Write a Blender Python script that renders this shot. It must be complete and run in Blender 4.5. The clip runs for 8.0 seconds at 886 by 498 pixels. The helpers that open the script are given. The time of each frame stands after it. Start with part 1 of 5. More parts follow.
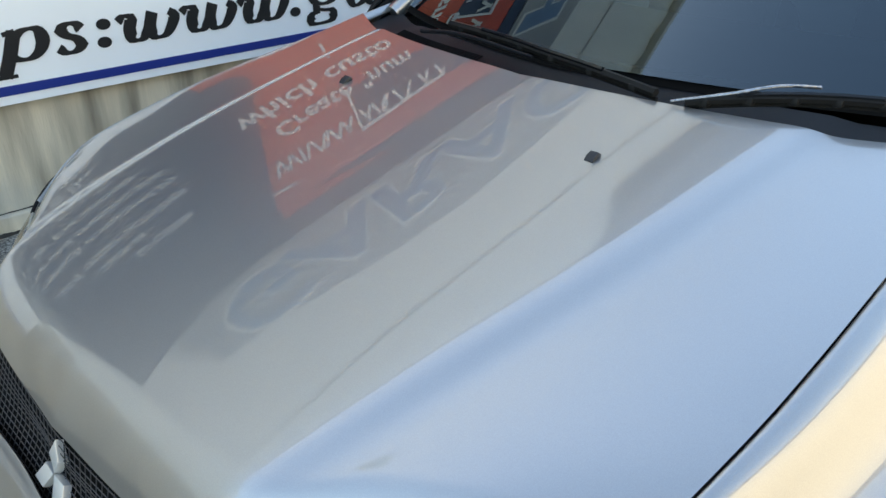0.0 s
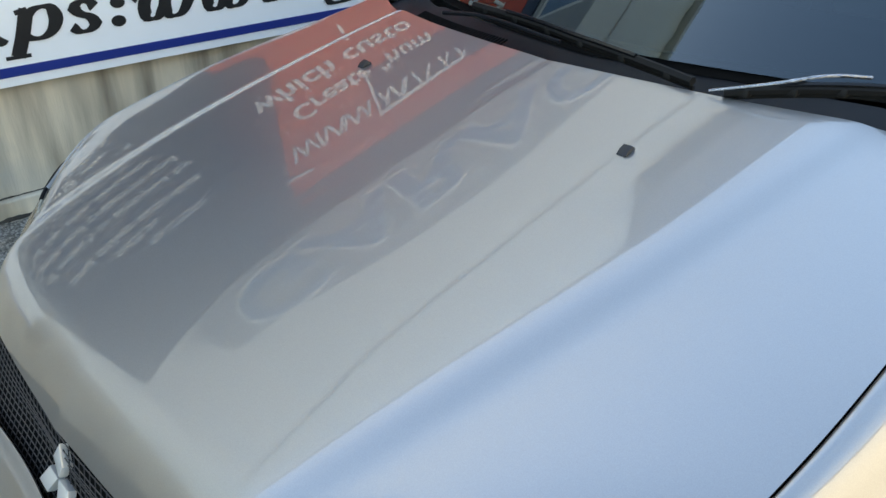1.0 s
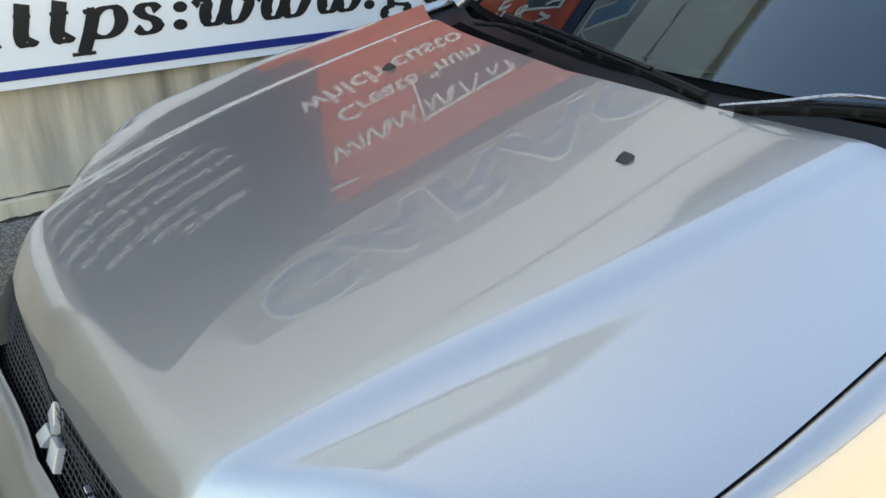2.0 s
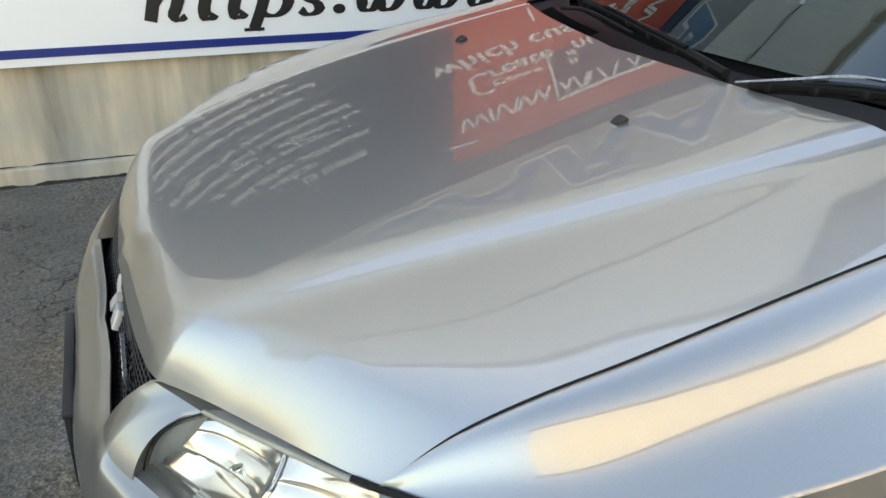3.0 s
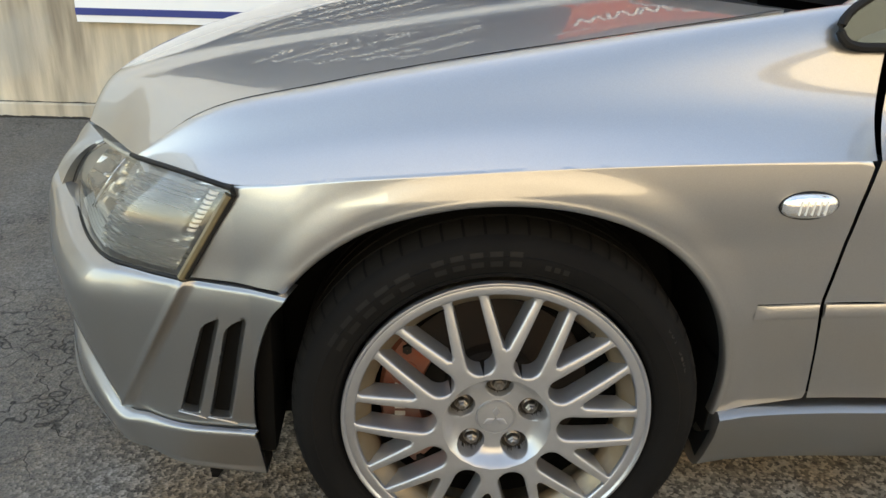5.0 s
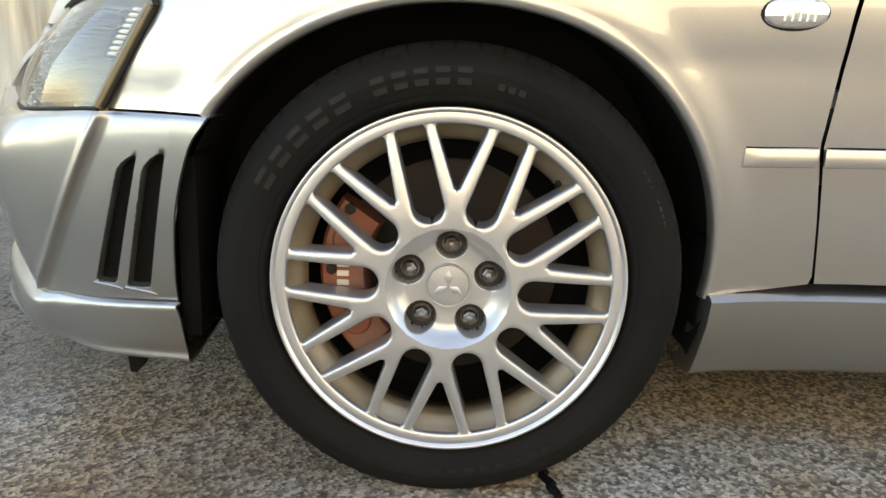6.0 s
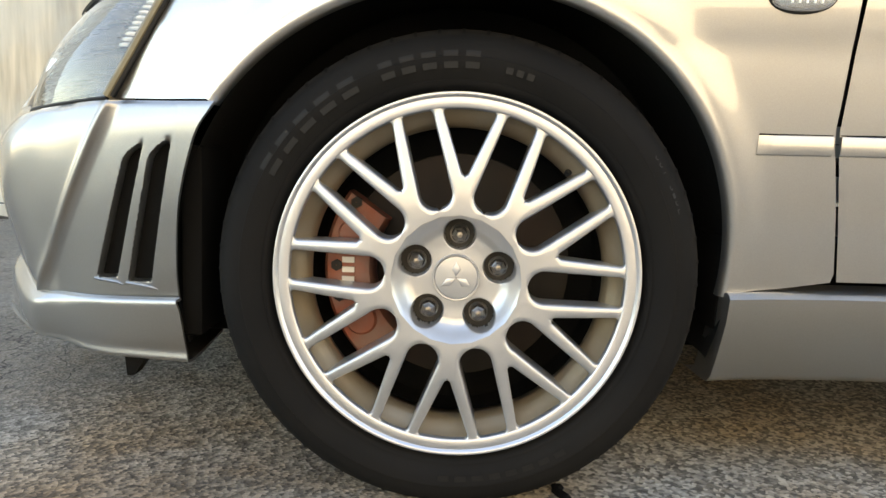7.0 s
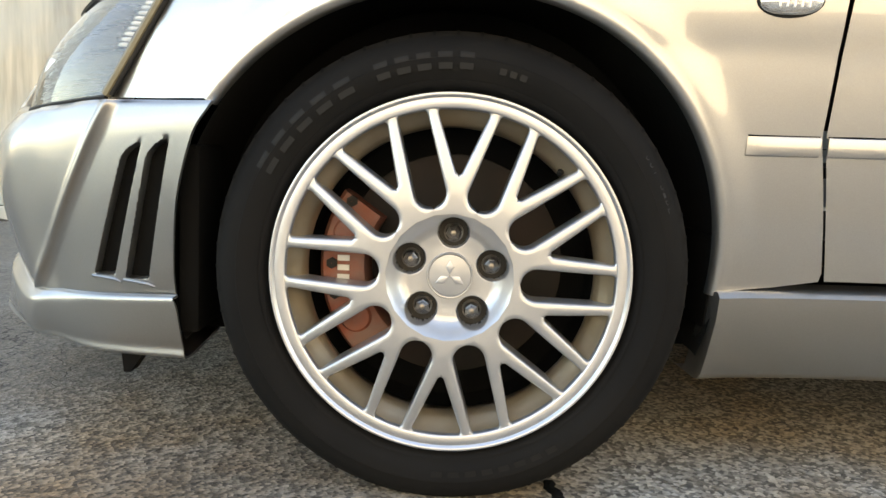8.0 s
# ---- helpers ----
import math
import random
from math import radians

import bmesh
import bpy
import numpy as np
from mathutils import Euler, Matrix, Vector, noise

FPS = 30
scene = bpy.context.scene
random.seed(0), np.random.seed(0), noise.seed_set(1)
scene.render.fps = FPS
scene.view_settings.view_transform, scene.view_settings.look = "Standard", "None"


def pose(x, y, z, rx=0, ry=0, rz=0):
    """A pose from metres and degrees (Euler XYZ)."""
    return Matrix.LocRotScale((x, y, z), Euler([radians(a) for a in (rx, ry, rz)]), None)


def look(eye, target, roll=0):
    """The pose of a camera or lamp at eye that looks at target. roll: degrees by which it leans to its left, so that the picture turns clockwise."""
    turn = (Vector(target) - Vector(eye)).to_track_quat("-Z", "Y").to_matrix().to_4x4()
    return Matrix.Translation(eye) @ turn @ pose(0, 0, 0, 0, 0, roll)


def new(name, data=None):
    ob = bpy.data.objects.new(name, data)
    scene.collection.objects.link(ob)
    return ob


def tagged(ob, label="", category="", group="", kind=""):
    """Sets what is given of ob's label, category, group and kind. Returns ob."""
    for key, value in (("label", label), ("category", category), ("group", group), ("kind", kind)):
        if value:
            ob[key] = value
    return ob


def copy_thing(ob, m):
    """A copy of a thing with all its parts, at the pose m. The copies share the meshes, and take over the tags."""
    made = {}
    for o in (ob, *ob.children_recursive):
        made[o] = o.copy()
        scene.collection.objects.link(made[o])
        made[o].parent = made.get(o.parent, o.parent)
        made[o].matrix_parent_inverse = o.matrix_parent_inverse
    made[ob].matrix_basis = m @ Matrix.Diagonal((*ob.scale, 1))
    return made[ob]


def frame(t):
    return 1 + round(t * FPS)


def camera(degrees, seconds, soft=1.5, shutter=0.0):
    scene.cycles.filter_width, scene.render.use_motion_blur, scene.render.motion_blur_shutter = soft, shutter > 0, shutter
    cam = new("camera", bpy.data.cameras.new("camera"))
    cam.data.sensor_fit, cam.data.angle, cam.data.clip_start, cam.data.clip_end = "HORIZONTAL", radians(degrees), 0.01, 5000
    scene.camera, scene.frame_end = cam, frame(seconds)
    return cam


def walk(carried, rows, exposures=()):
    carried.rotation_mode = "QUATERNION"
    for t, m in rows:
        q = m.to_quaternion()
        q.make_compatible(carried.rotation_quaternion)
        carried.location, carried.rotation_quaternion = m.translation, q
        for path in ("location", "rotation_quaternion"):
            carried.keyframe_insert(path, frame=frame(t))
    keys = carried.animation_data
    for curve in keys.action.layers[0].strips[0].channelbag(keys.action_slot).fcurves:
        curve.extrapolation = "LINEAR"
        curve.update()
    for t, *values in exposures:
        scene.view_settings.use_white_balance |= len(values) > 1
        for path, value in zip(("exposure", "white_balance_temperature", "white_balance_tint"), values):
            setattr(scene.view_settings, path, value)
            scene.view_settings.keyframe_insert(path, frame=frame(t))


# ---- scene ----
cam = camera(60.0, 8.0)
PATH = [
    (0, (-0.9831, -0.9367, 1.3270), (0.1066, 0.1602, 0.5073), 0.05),
    (0.5, (-0.9478, -0.9080, 1.3271), (0.1044, 0.2002, 0.4744), -0.14),
    (1, (-0.9436, -0.8820, 1.3218), (0.1049, 0.2235, 0.4609), 0.08),
    (1.2, (-0.9448, -0.8749, 1.3237), (0.1027, 0.2280, 0.4585), 0.18),
    (2.3, (-0.8408, -1.0457, 1.2866), (0.0064, 0.2525, 0.4747), 3.03),
    (2.5, (-0.7973, -1.1028, 1.2876), (-0.0744, 0.2556, 0.4541), 3.19),
    (3, (-0.7393, -1.2667, 1.2613), (-0.1236, 0.1615, 0.4590), 1.39),
    (3.5, (-0.6583, -1.4382, 1.2541), (-0.1618, 0.0597, 0.4976), 0.90),
    (4, (-0.4746, -1.5774, 1.1867), (-0.1919, -0.0217, 0.4370), 2.67),
    (4.5, (-0.2766, -1.7072, 1.1214), (-0.2473, -0.1058, 0.4165), 0.35),
    (5, (-0.1217, -1.8452, 1.0218), (-0.0656, -0.2420, 0.3228), 1.71),
    (5.2, (-0.0794, -1.8619, 0.9562), (-0.0077, -0.2817, 0.2076), 2.38),
    (6.3, (0.0084, -1.8436, 0.5359), (-0.0365, 0.0237, 0.1875), 1.61),
    (6.5, (0.0104, -1.8450, 0.5070), (-0.0398, 0.0305, 0.2069), 1.62),
    (7, (0.0117, -1.8472, 0.4893), (-0.0419, 0.0326, 0.2186), 1.74),
    (7.5, (0.0126, -1.8531, 0.4855), (-0.0365, 0.0277, 0.2207), 1.73),
    (8, (0.0145, -1.8625, 0.4820), (-0.0287, 0.0195, 0.2249), 1.98),
]
walk(cam, [(t, look(eye, target, roll)) for t, eye, target, roll in PATH], [(0.0, 2.62, 7700, 5), (1.0, 2.62, 7700, 5), (2.5, 2.72, 8400, 7), (3.5, 2.57, 9150, 9), (5.0, 2.78, 9100, 10), (6.3, 3.36, 8900, 10), (8.0, 3.36, 8900, 10)])

# ---- world, sun ----
world = bpy.data.worlds.new("sky")
scene.world = world
world.use_nodes = True
_bg = world.node_tree.nodes["Background"]
_sky = world.node_tree.nodes.new("ShaderNodeTexSky")
_sky.sky_type = "NISHITA"
_sky.sun_disc = False
_sky.sun_elevation = radians(33)
_sky.sun_rotation = radians(0)
_sky.dust_density = 1.2
_sky.ozone_density = 1.2
world.node_tree.links.new(_sky.outputs[0], _bg.inputs[0])
_bg.inputs[1].default_value = 0.115
sun = new("sun", bpy.data.lights.new("sun", "SUN"))
sun.data.energy = 2.9
sun.data.angle = radians(0.5)
sun.data.color = (1.0, 0.93, 0.82)
sun.matrix_world = look((0.6, 5.0, 3.27), (0, 0, 0))


# ---- materials ----
def mat(name, base, rough=0.5, metal=0.0, coat=0.0, coat_rough=0.03, bump=0.0, bump_scale=200.0, vary=0.0, vary_scale=6.0,
        spec=0.5, coat_ior=1.6, stain=None, stain_amount=0.0, stain_scale=3.0, stretch=(1, 1, 1), ior=1.5, detail=6.0):
    m = bpy.data.materials.new(name)
    m.use_nodes = True
    nt = m.node_tree
    p = nt.nodes["Principled BSDF"]
    p.inputs["Base Color"].default_value = (*base, 1)
    p.inputs["Roughness"].default_value = rough
    p.inputs["Metallic"].default_value = metal
    p.inputs["Coat Weight"].default_value = coat
    p.inputs["Coat Roughness"].default_value = coat_rough
    p.inputs["IOR"].default_value = ior
    p.inputs["Specular IOR Level"].default_value = spec
    p.inputs["Coat IOR"].default_value = coat_ior
    tc = nt.nodes.new("ShaderNodeTexCoord")
    mp = nt.nodes.new("ShaderNodeMapping")
    mp.inputs["Scale"].default_value = stretch
    nt.links.new(tc.outputs["Object"], mp.inputs[0])
    color = None
    if vary:
        n = nt.nodes.new("ShaderNodeTexNoise")
        n.inputs["Scale"].default_value = vary_scale
        n.inputs["Detail"].default_value = detail
        nt.links.new(mp.outputs[0], n.inputs[0])
        mix = nt.nodes.new("ShaderNodeMix")
        mix.data_type = "RGBA"
        mix.inputs[6].default_value = (*[c * (1 - vary) for c in base], 1)
        mix.inputs[7].default_value = (*[min(1, c * (1 + vary)) for c in base], 1)
        nt.links.new(n.outputs[0], mix.inputs[0])
        color = mix.outputs[2]
    if stain:
        n = nt.nodes.new("ShaderNodeTexNoise")
        n.inputs["Scale"].default_value = stain_scale
        n.inputs["Detail"].default_value = 5
        nt.links.new(mp.outputs[0], n.inputs[0])
        r = nt.nodes.new("ShaderNodeValToRGB")
        r.color_ramp.elements[0].position = 0.42
        r.color_ramp.elements[1].position = 0.68
        r.color_ramp.elements[1].color = (stain_amount,) * 3 + (1,)
        nt.links.new(n.outputs[0], r.inputs[0])
        mix = nt.nodes.new("ShaderNodeMix")
        mix.data_type = "RGBA"
        nt.links.new(r.outputs[0], mix.inputs[0])
        if color:
            nt.links.new(color, mix.inputs[6])
        else:
            mix.inputs[6].default_value = (*base, 1)
        mix.inputs[7].default_value = (*stain, 1)
        color = mix.outputs[2]
    if color:
        nt.links.new(color, p.inputs["Base Color"])
    if bump:
        n = nt.nodes.new("ShaderNodeTexNoise")
        n.inputs["Scale"].default_value = bump_scale
        n.inputs["Detail"].default_value = 4
        nt.links.new(mp.outputs[0], n.inputs[0])
        b = nt.nodes.new("ShaderNodeBump")
        b.inputs["Strength"].default_value = bump
        b.inputs["Distance"].default_value = 0.003
        nt.links.new(n.outputs[0], b.inputs["Height"])
        nt.links.new(b.outputs[0], p.inputs["Normal"])
    return m


def glass_mat(name, tint, gloss=0.02, ior=1.6, glare=0.0, sheen=(1.0, 1.0, 1.0)):
    """Thin clear pane: transparent, with Fresnel gloss."""
    m = bpy.data.materials.new(name)
    m.use_nodes = True
    nt = m.node_tree
    nt.nodes.remove(nt.nodes["Principled BSDF"])
    tr = nt.nodes.new("ShaderNodeBsdfTransparent")
    tr.inputs[0].default_value = (*tint, 1)
    gl = nt.nodes.new("ShaderNodeBsdfGlossy")
    gl.inputs["Roughness"].default_value = gloss
    gl.inputs[0].default_value = (*sheen, 1)
    fr = nt.nodes.new("ShaderNodeFresnel")
    fr.inputs[0].default_value = ior
    mx = nt.nodes.new("ShaderNodeMixShader")
    nt.links.new(fr.outputs[0], mx.inputs[0])
    body = tr
    if glare:
        # white diffuse share stands in for sky glare on the lens
        df = nt.nodes.new("ShaderNodeBsdfDiffuse")
        df.inputs[0].default_value = (0.85, 0.85, 0.80, 1)
        body = nt.nodes.new("ShaderNodeMixShader")
        body.inputs[0].default_value = glare
        nt.links.new(tr.outputs[0], body.inputs[1])
        nt.links.new(df.outputs[0], body.inputs[2])
    nt.links.new(body.outputs[0], mx.inputs[1])
    nt.links.new(gl.outputs[0], mx.inputs[2])
    nt.links.new(mx.outputs[0], nt.nodes["Material Output"].inputs[0])
    return m


PAINT = mat("silver_paint", (0.40, 0.40, 0.398), 0.355, 0.88, 1.0, 0.022, coat_ior=1.95, vary=0.14, vary_scale=800, bump=0.08, bump_scale=1200)
# Copy of the silver, darkened for the dim light low on the car.
DIM_SILVER = mat("dimmed_silver_paint", (0.285, 0.285, 0.285), 0.36, 0.90, 1.0, 0.05, vary=0.14, vary_scale=800, bump=0.08, bump_scale=1200)
BLACK_PLASTIC = mat("black_plastic", (0.018, 0.018, 0.02), 0.45, bump=0.1, bump_scale=300, vary=0.3, vary_scale=20)
COWL_PLASTIC = mat("weathered_cowl_plastic", (0.011, 0.012, 0.015), 0.5, spec=0.15, bump=0.15, bump_scale=400, vary=0.4, vary_scale=14)
# Near-black for plain black parts and for shade inside openings.
DARK = mat("black_and_shade", (0.004, 0.004, 0.004), 0.9, spec=0.1, vary=0.4, vary_scale=10)
LINER = mat("wheel_liner_plastic", (0.008, 0.008, 0.008), 0.85, spec=0.2, bump=0.2, bump_scale=60, vary=0.4, vary_scale=9)
RUBBER = mat("tyre_rubber", (0.0050, 0.0050, 0.0053), 0.78, spec=0.12, bump=0.12, bump_scale=160, vary=0.25, vary_scale=12,
             stain=(0.010, 0.0095, 0.009), stain_amount=0.5, stain_scale=7)
LETTER_RUBBER = mat("raised_rubber", (0.0050, 0.0050, 0.0054), 0.60, spec=0.22, vary=0.2, vary_scale=30)
# Brown of the nut pockets, taken near black for the shade inside.
POCKET = mat("shaded_nut_pocket", (0.010, 0.0075, 0.005), 0.7, vary=0.4, vary_scale=60)
WORN_LETTER = mat("worn_rubber_letter", (0.0078, 0.0075, 0.007), 0.7, vary=0.3, vary_scale=40)
TREAD = mat("dusty_tread_rubber", (0.009, 0.0082, 0.0074), 0.85, spec=0.15, bump=0.2, bump_scale=120, vary=0.45, vary_scale=24)
SEAL = mat("rubber_seal", (0.008, 0.008, 0.008), 0.6, spec=0.25, vary=0.2, vary_scale=40)
AGED_SEAL = mat("yellowed_sealant", (0.135, 0.110, 0.062), 0.35, vary=0.45, vary_scale=40)
TOP_SEAL = mat("aged_lens_edge", (0.40, 0.38, 0.31), 0.4, vary=0.3, vary_scale=40)
PRISM = mat("white_prism_plastic", (0.92, 0.92, 0.90), 0.15, 0.1, 0.6, 0.03, vary=0.08, vary_scale=40)
ALLOY = mat("silver_alloy", (0.42, 0.43, 0.45), 0.33, 0.72, 0.5, 0.10, vary=0.08, vary_scale=60, bump=0.03, bump_scale=900)
LIP_ALLOY = mat("machined_alloy", (0.50, 0.52, 0.56), 0.36, 0.9, 0.4, 0.08, vary=0.05, vary_scale=80)
BARREL = mat("dusty_alloy_barrel", (0.36, 0.30, 0.22), 0.36, 0.75, vary=0.14, vary_scale=18, stain=(0.26, 0.19, 0.11), stain_amount=0.6, stain_scale=16)
NUT_STEEL = mat("dark_steel_nut", (0.22, 0.20, 0.18), 0.28, 0.9, vary=0.4, vary_scale=90)
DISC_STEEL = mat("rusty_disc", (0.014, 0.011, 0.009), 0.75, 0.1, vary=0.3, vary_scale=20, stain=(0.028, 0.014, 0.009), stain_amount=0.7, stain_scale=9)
CALIPER_RED = mat("faded_red_caliper", (0.27, 0.070, 0.036), 0.55, vary=0.25, vary_scale=25, stain=(0.20, 0.14, 0.12), stain_amount=0.7, stain_scale=22)
CALIPER_MARK = mat("caliper_marking", (0.72, 0.68, 0.63), 0.5)
BADGE = mat("badge_silver", (0.72, 0.72, 0.71), 0.28, 0.45, vary=0.04, vary_scale=40)
CHROME = mat("chrome", (0.86, 0.86, 0.86), 0.06, 1.0, vary=0.03, vary_scale=40)
REFLECTOR = mat("lamp_reflector", (0.93, 0.86, 0.76), 0.10, 0.95, vary=0.05, vary_scale=30)
LAMP_TRIM = mat("lamp_trim_silver", (0.78, 0.78, 0.76), 0.25, 0.12, vary=0.05, vary_scale=30)
LENS = glass_mat("clear_lens", (0.98, 0.968, 0.935), 0.03, 1.7, 0.04)
RIBBED = mat("ribbed_clear_plastic", (0.98, 0.975, 0.95), 0.05, 0.90, 0.5, 0.02, vary=0.10, vary_scale=35, bump=0.35, bump_scale=60, stretch=(0.5, 0.5, 3.0))
WINDSCREEN = glass_mat("tinted_screen_glass", (0.20, 0.31, 0.40), 0.0, 1.85, sheen=(0.72, 0.90, 1.0))
MESH_METAL = mat("black_mesh", (0.045, 0.045, 0.05), 0.35, 0.3, vary=0.3, vary_scale=30)
PLATE_DARK = mat("plate_back", (0.012, 0.014, 0.020), 0.4, vary=0.3, vary_scale=8)
SIGN_WHITE = mat("sign_white", (0.91, 0.91, 0.91), 0.35, vary=0.03, vary_scale=3)
SIGN_BLUE = mat("sign_blue_stripe", (0.015, 0.035, 0.22), 0.35, vary=0.08, vary_scale=6)
SIGN_BLACK = mat("sign_black_letter", (0.015, 0.015, 0.016), 0.4, vary=0.2, vary_scale=30)
SIGN_NAVY = mat("sign_navy_panel", (0.028, 0.040, 0.074), 0.4, vary=0.15, vary_scale=3)
SIGN_RED = mat("sign_red_panel", (0.52, 0.070, 0.030), 0.4, vary=0.08, vary_scale=3)
SIGN_SKYBLUE = mat("sign_light_blue", (0.15, 0.23, 0.36), 0.4, vary=0.3, vary_scale=5)
SIGN_CREAM = mat("sign_grey_panel", (0.34, 0.345, 0.36), 0.5, vary=0.05, vary_scale=3)
SIGN_TEXT = mat("sign_white_letter", (0.78, 0.77, 0.74), 0.4, vary=0.04, vary_scale=20)
CLADDING = mat("beige_cladding", (0.80, 0.785, 0.745), 0.6, vary=0.08, vary_scale=2, bump=0.05)
FASCIA = mat("brown_fascia", (0.19, 0.165, 0.145), 0.6, vary=0.2, vary_scale=2)
JOINT = mat("dark_joint", (0.70, 0.69, 0.66), 0.8, vary=0.2, vary_scale=4)
EAVE_METAL = mat("grey_flashing", (0.72, 0.72, 0.70), 0.5, 0.2, vary=0.15, vary_scale=3)
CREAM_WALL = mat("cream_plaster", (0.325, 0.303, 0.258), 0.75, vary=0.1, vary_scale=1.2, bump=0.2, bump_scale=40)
INTERIOR = mat("dark_dashboard", (0.010, 0.011, 0.013), 0.7, bump=0.03, bump_scale=300, vary=0.2, vary_scale=8)


# ---- mesh helpers ----
def part(name, bm, material, parent=None, label="", smooth=True, sharp=40):
    me = bpy.data.meshes.new(name)
    bmesh.ops.recalc_face_normals(bm, faces=bm.faces)
    if smooth:
        for f in bm.faces:
            f.smooth = True
        for e in bm.edges:
            if len(e.link_faces) == 2 and e.calc_face_angle(0) > radians(sharp):
                e.smooth = False
    bm.to_mesh(me)
    bm.free()
    for one in material if isinstance(material, (list, tuple)) else [material]:
        me.materials.append(one)
    ob = new(name, me)
    if parent:
        ob.parent = parent
    if label:
        tagged(ob, label)
    return ob


def smooth_curve(xs, ys):
    """A smooth function through the given pairs."""
    xs, ys = np.array(xs, float), np.array(ys, float)
    d = np.gradient(ys, xs)

    def f(x):
        x = np.asarray(x, float)
        xc = np.clip(x, xs[0], xs[-1])
        i = np.clip(np.searchsorted(xs, xc) - 1, 0, len(xs) - 2)
        h = xs[i + 1] - xs[i]
        t = (xc - xs[i]) / h
        v = (2 * t**3 - 3 * t**2 + 1) * ys[i] + (t**3 - 2 * t**2 + t) * h * d[i] + (3 * t**2 - 2 * t**3) * ys[i + 1] + (t**3 - t**2) * h * d[i + 1]
        return v + np.where(x < xs[0], (x - xs[0]) * d[0], 0) + np.where(x > xs[-1], (x - xs[-1]) * d[-1], 0)

    return f


def soft_curve(xs, ys, soft):
    """As smooth_curve, with its bends evened out over a length."""
    f = smooth_curve(xs, ys)
    x = np.arange(xs[0] - 0.3, xs[-1] + 0.3, 0.002)
    k = np.exp(-0.5 * (np.arange(-3 * soft, 3 * soft + 0.001, 0.002) / soft) ** 2)
    y = f(x)
    n = len(k) // 2
    pad = np.r_[y[0] - (y[1] - y[0]) * np.arange(n, 0, -1), y, y[-1] + (y[-1] - y[-2]) * np.arange(1, n + 1)]
    y = np.convolve(pad, k / k.sum(), "valid")[: len(x)]
    return lambda q: np.interp(q, x, y)


def bend(points, n):
    """n points along a smooth curve through the given points."""
    p = np.array(points, float)
    s = np.r_[0, np.cumsum(np.linalg.norm(np.diff(p, axis=0), axis=1))]
    u = np.linspace(0, s[-1], n)
    return np.stack([smooth_curve(s, p[:, k])(u) for k in range(p.shape[1])], 1)


def poly(points, n):
    """n points evenly along straight legs."""
    p = np.array(points, float)
    s = np.r_[0, np.cumsum(np.linalg.norm(np.diff(p, axis=0), axis=1))]
    u = np.linspace(0, s[-1], n)
    return np.stack([np.interp(u, s, p[:, k]) for k in range(p.shape[1])], 1)


def sheet(rows, mirror=False, closed=False, bm=None):
    bm = bm or bmesh.new()
    vs = [[bm.verts.new((p[0], -p[1] if mirror else p[1], p[2])) for p in row] for row in rows]
    for a, b in zip(vs[:-1], vs[1:]):
        n = len(a)
        for i in range(n if closed else n - 1):
            j = (i + 1) % n
            f = (a[i], a[j], b[j], b[i])
            if len(set(f)) == 4:
                try:
                    bm.faces.new(f)
                except ValueError:
                    pass
    return bm


def thick(bm, t):
    """Gives an open sheet a thickness, inwards."""
    bmesh.ops.recalc_face_normals(bm, faces=bm.faces)
    bmesh.ops.solidify(bm, geom=bm.faces[:], thickness=t)
    return bm


def box(size, at=(0, 0, 0), bevel=0.0, bm=None, rot=None, seg=2):
    bm = bm or bmesh.new()
    m = Matrix.Translation(at) @ (rot.to_matrix().to_4x4() if rot else Matrix()) @ Matrix.Diagonal((*size, 1))
    r = bmesh.ops.create_cube(bm, size=1, matrix=m)
    if bevel:
        es = {e for v in r["verts"] for e in v.link_edges}
        bmesh.ops.bevel(bm, geom=list(es), offset=bevel, segments=seg, affect="EDGES", profile=0.5)
    return bm


def tube(points, r, n=8, bm=None, cap=True):
    bm = bm or bmesh.new()
    p = [Vector(q) for q in points]
    rows = []
    for i, q in enumerate(p):
        d = (p[min(i + 1, len(p) - 1)] - p[max(i - 1, 0)]).normalized()
        a = d.cross(Vector((0.13, 0.2, 1))).normalized()
        b = d.cross(a)
        rr = r[i] if isinstance(r, (list, tuple, np.ndarray)) else r
        rows.append([q + a * rr * math.cos(k * 2 * math.pi / n) + b * rr * math.sin(k * 2 * math.pi / n) for k in range(n)])
    vs = [[bm.verts.new(v) for v in row] for row in rows]
    for a, b in zip(vs[:-1], vs[1:]):
        for i in range(n):
            bm.faces.new((a[i], a[(i + 1) % n], b[(i + 1) % n], b[i]))
    if cap:
        bm.faces.new(vs[0])
        bm.faces.new(vs[-1][::-1])
    return bm


def turned(profile, n=72, bm=None):
    """Profile of (radius, y) turned about the y axis."""
    rows = [[(r * math.sin(a), y, r * math.cos(a)) for a in np.linspace(0, 2 * math.pi, n, endpoint=False)] for r, y in profile]
    return sheet(rows, closed=True, bm=bm)


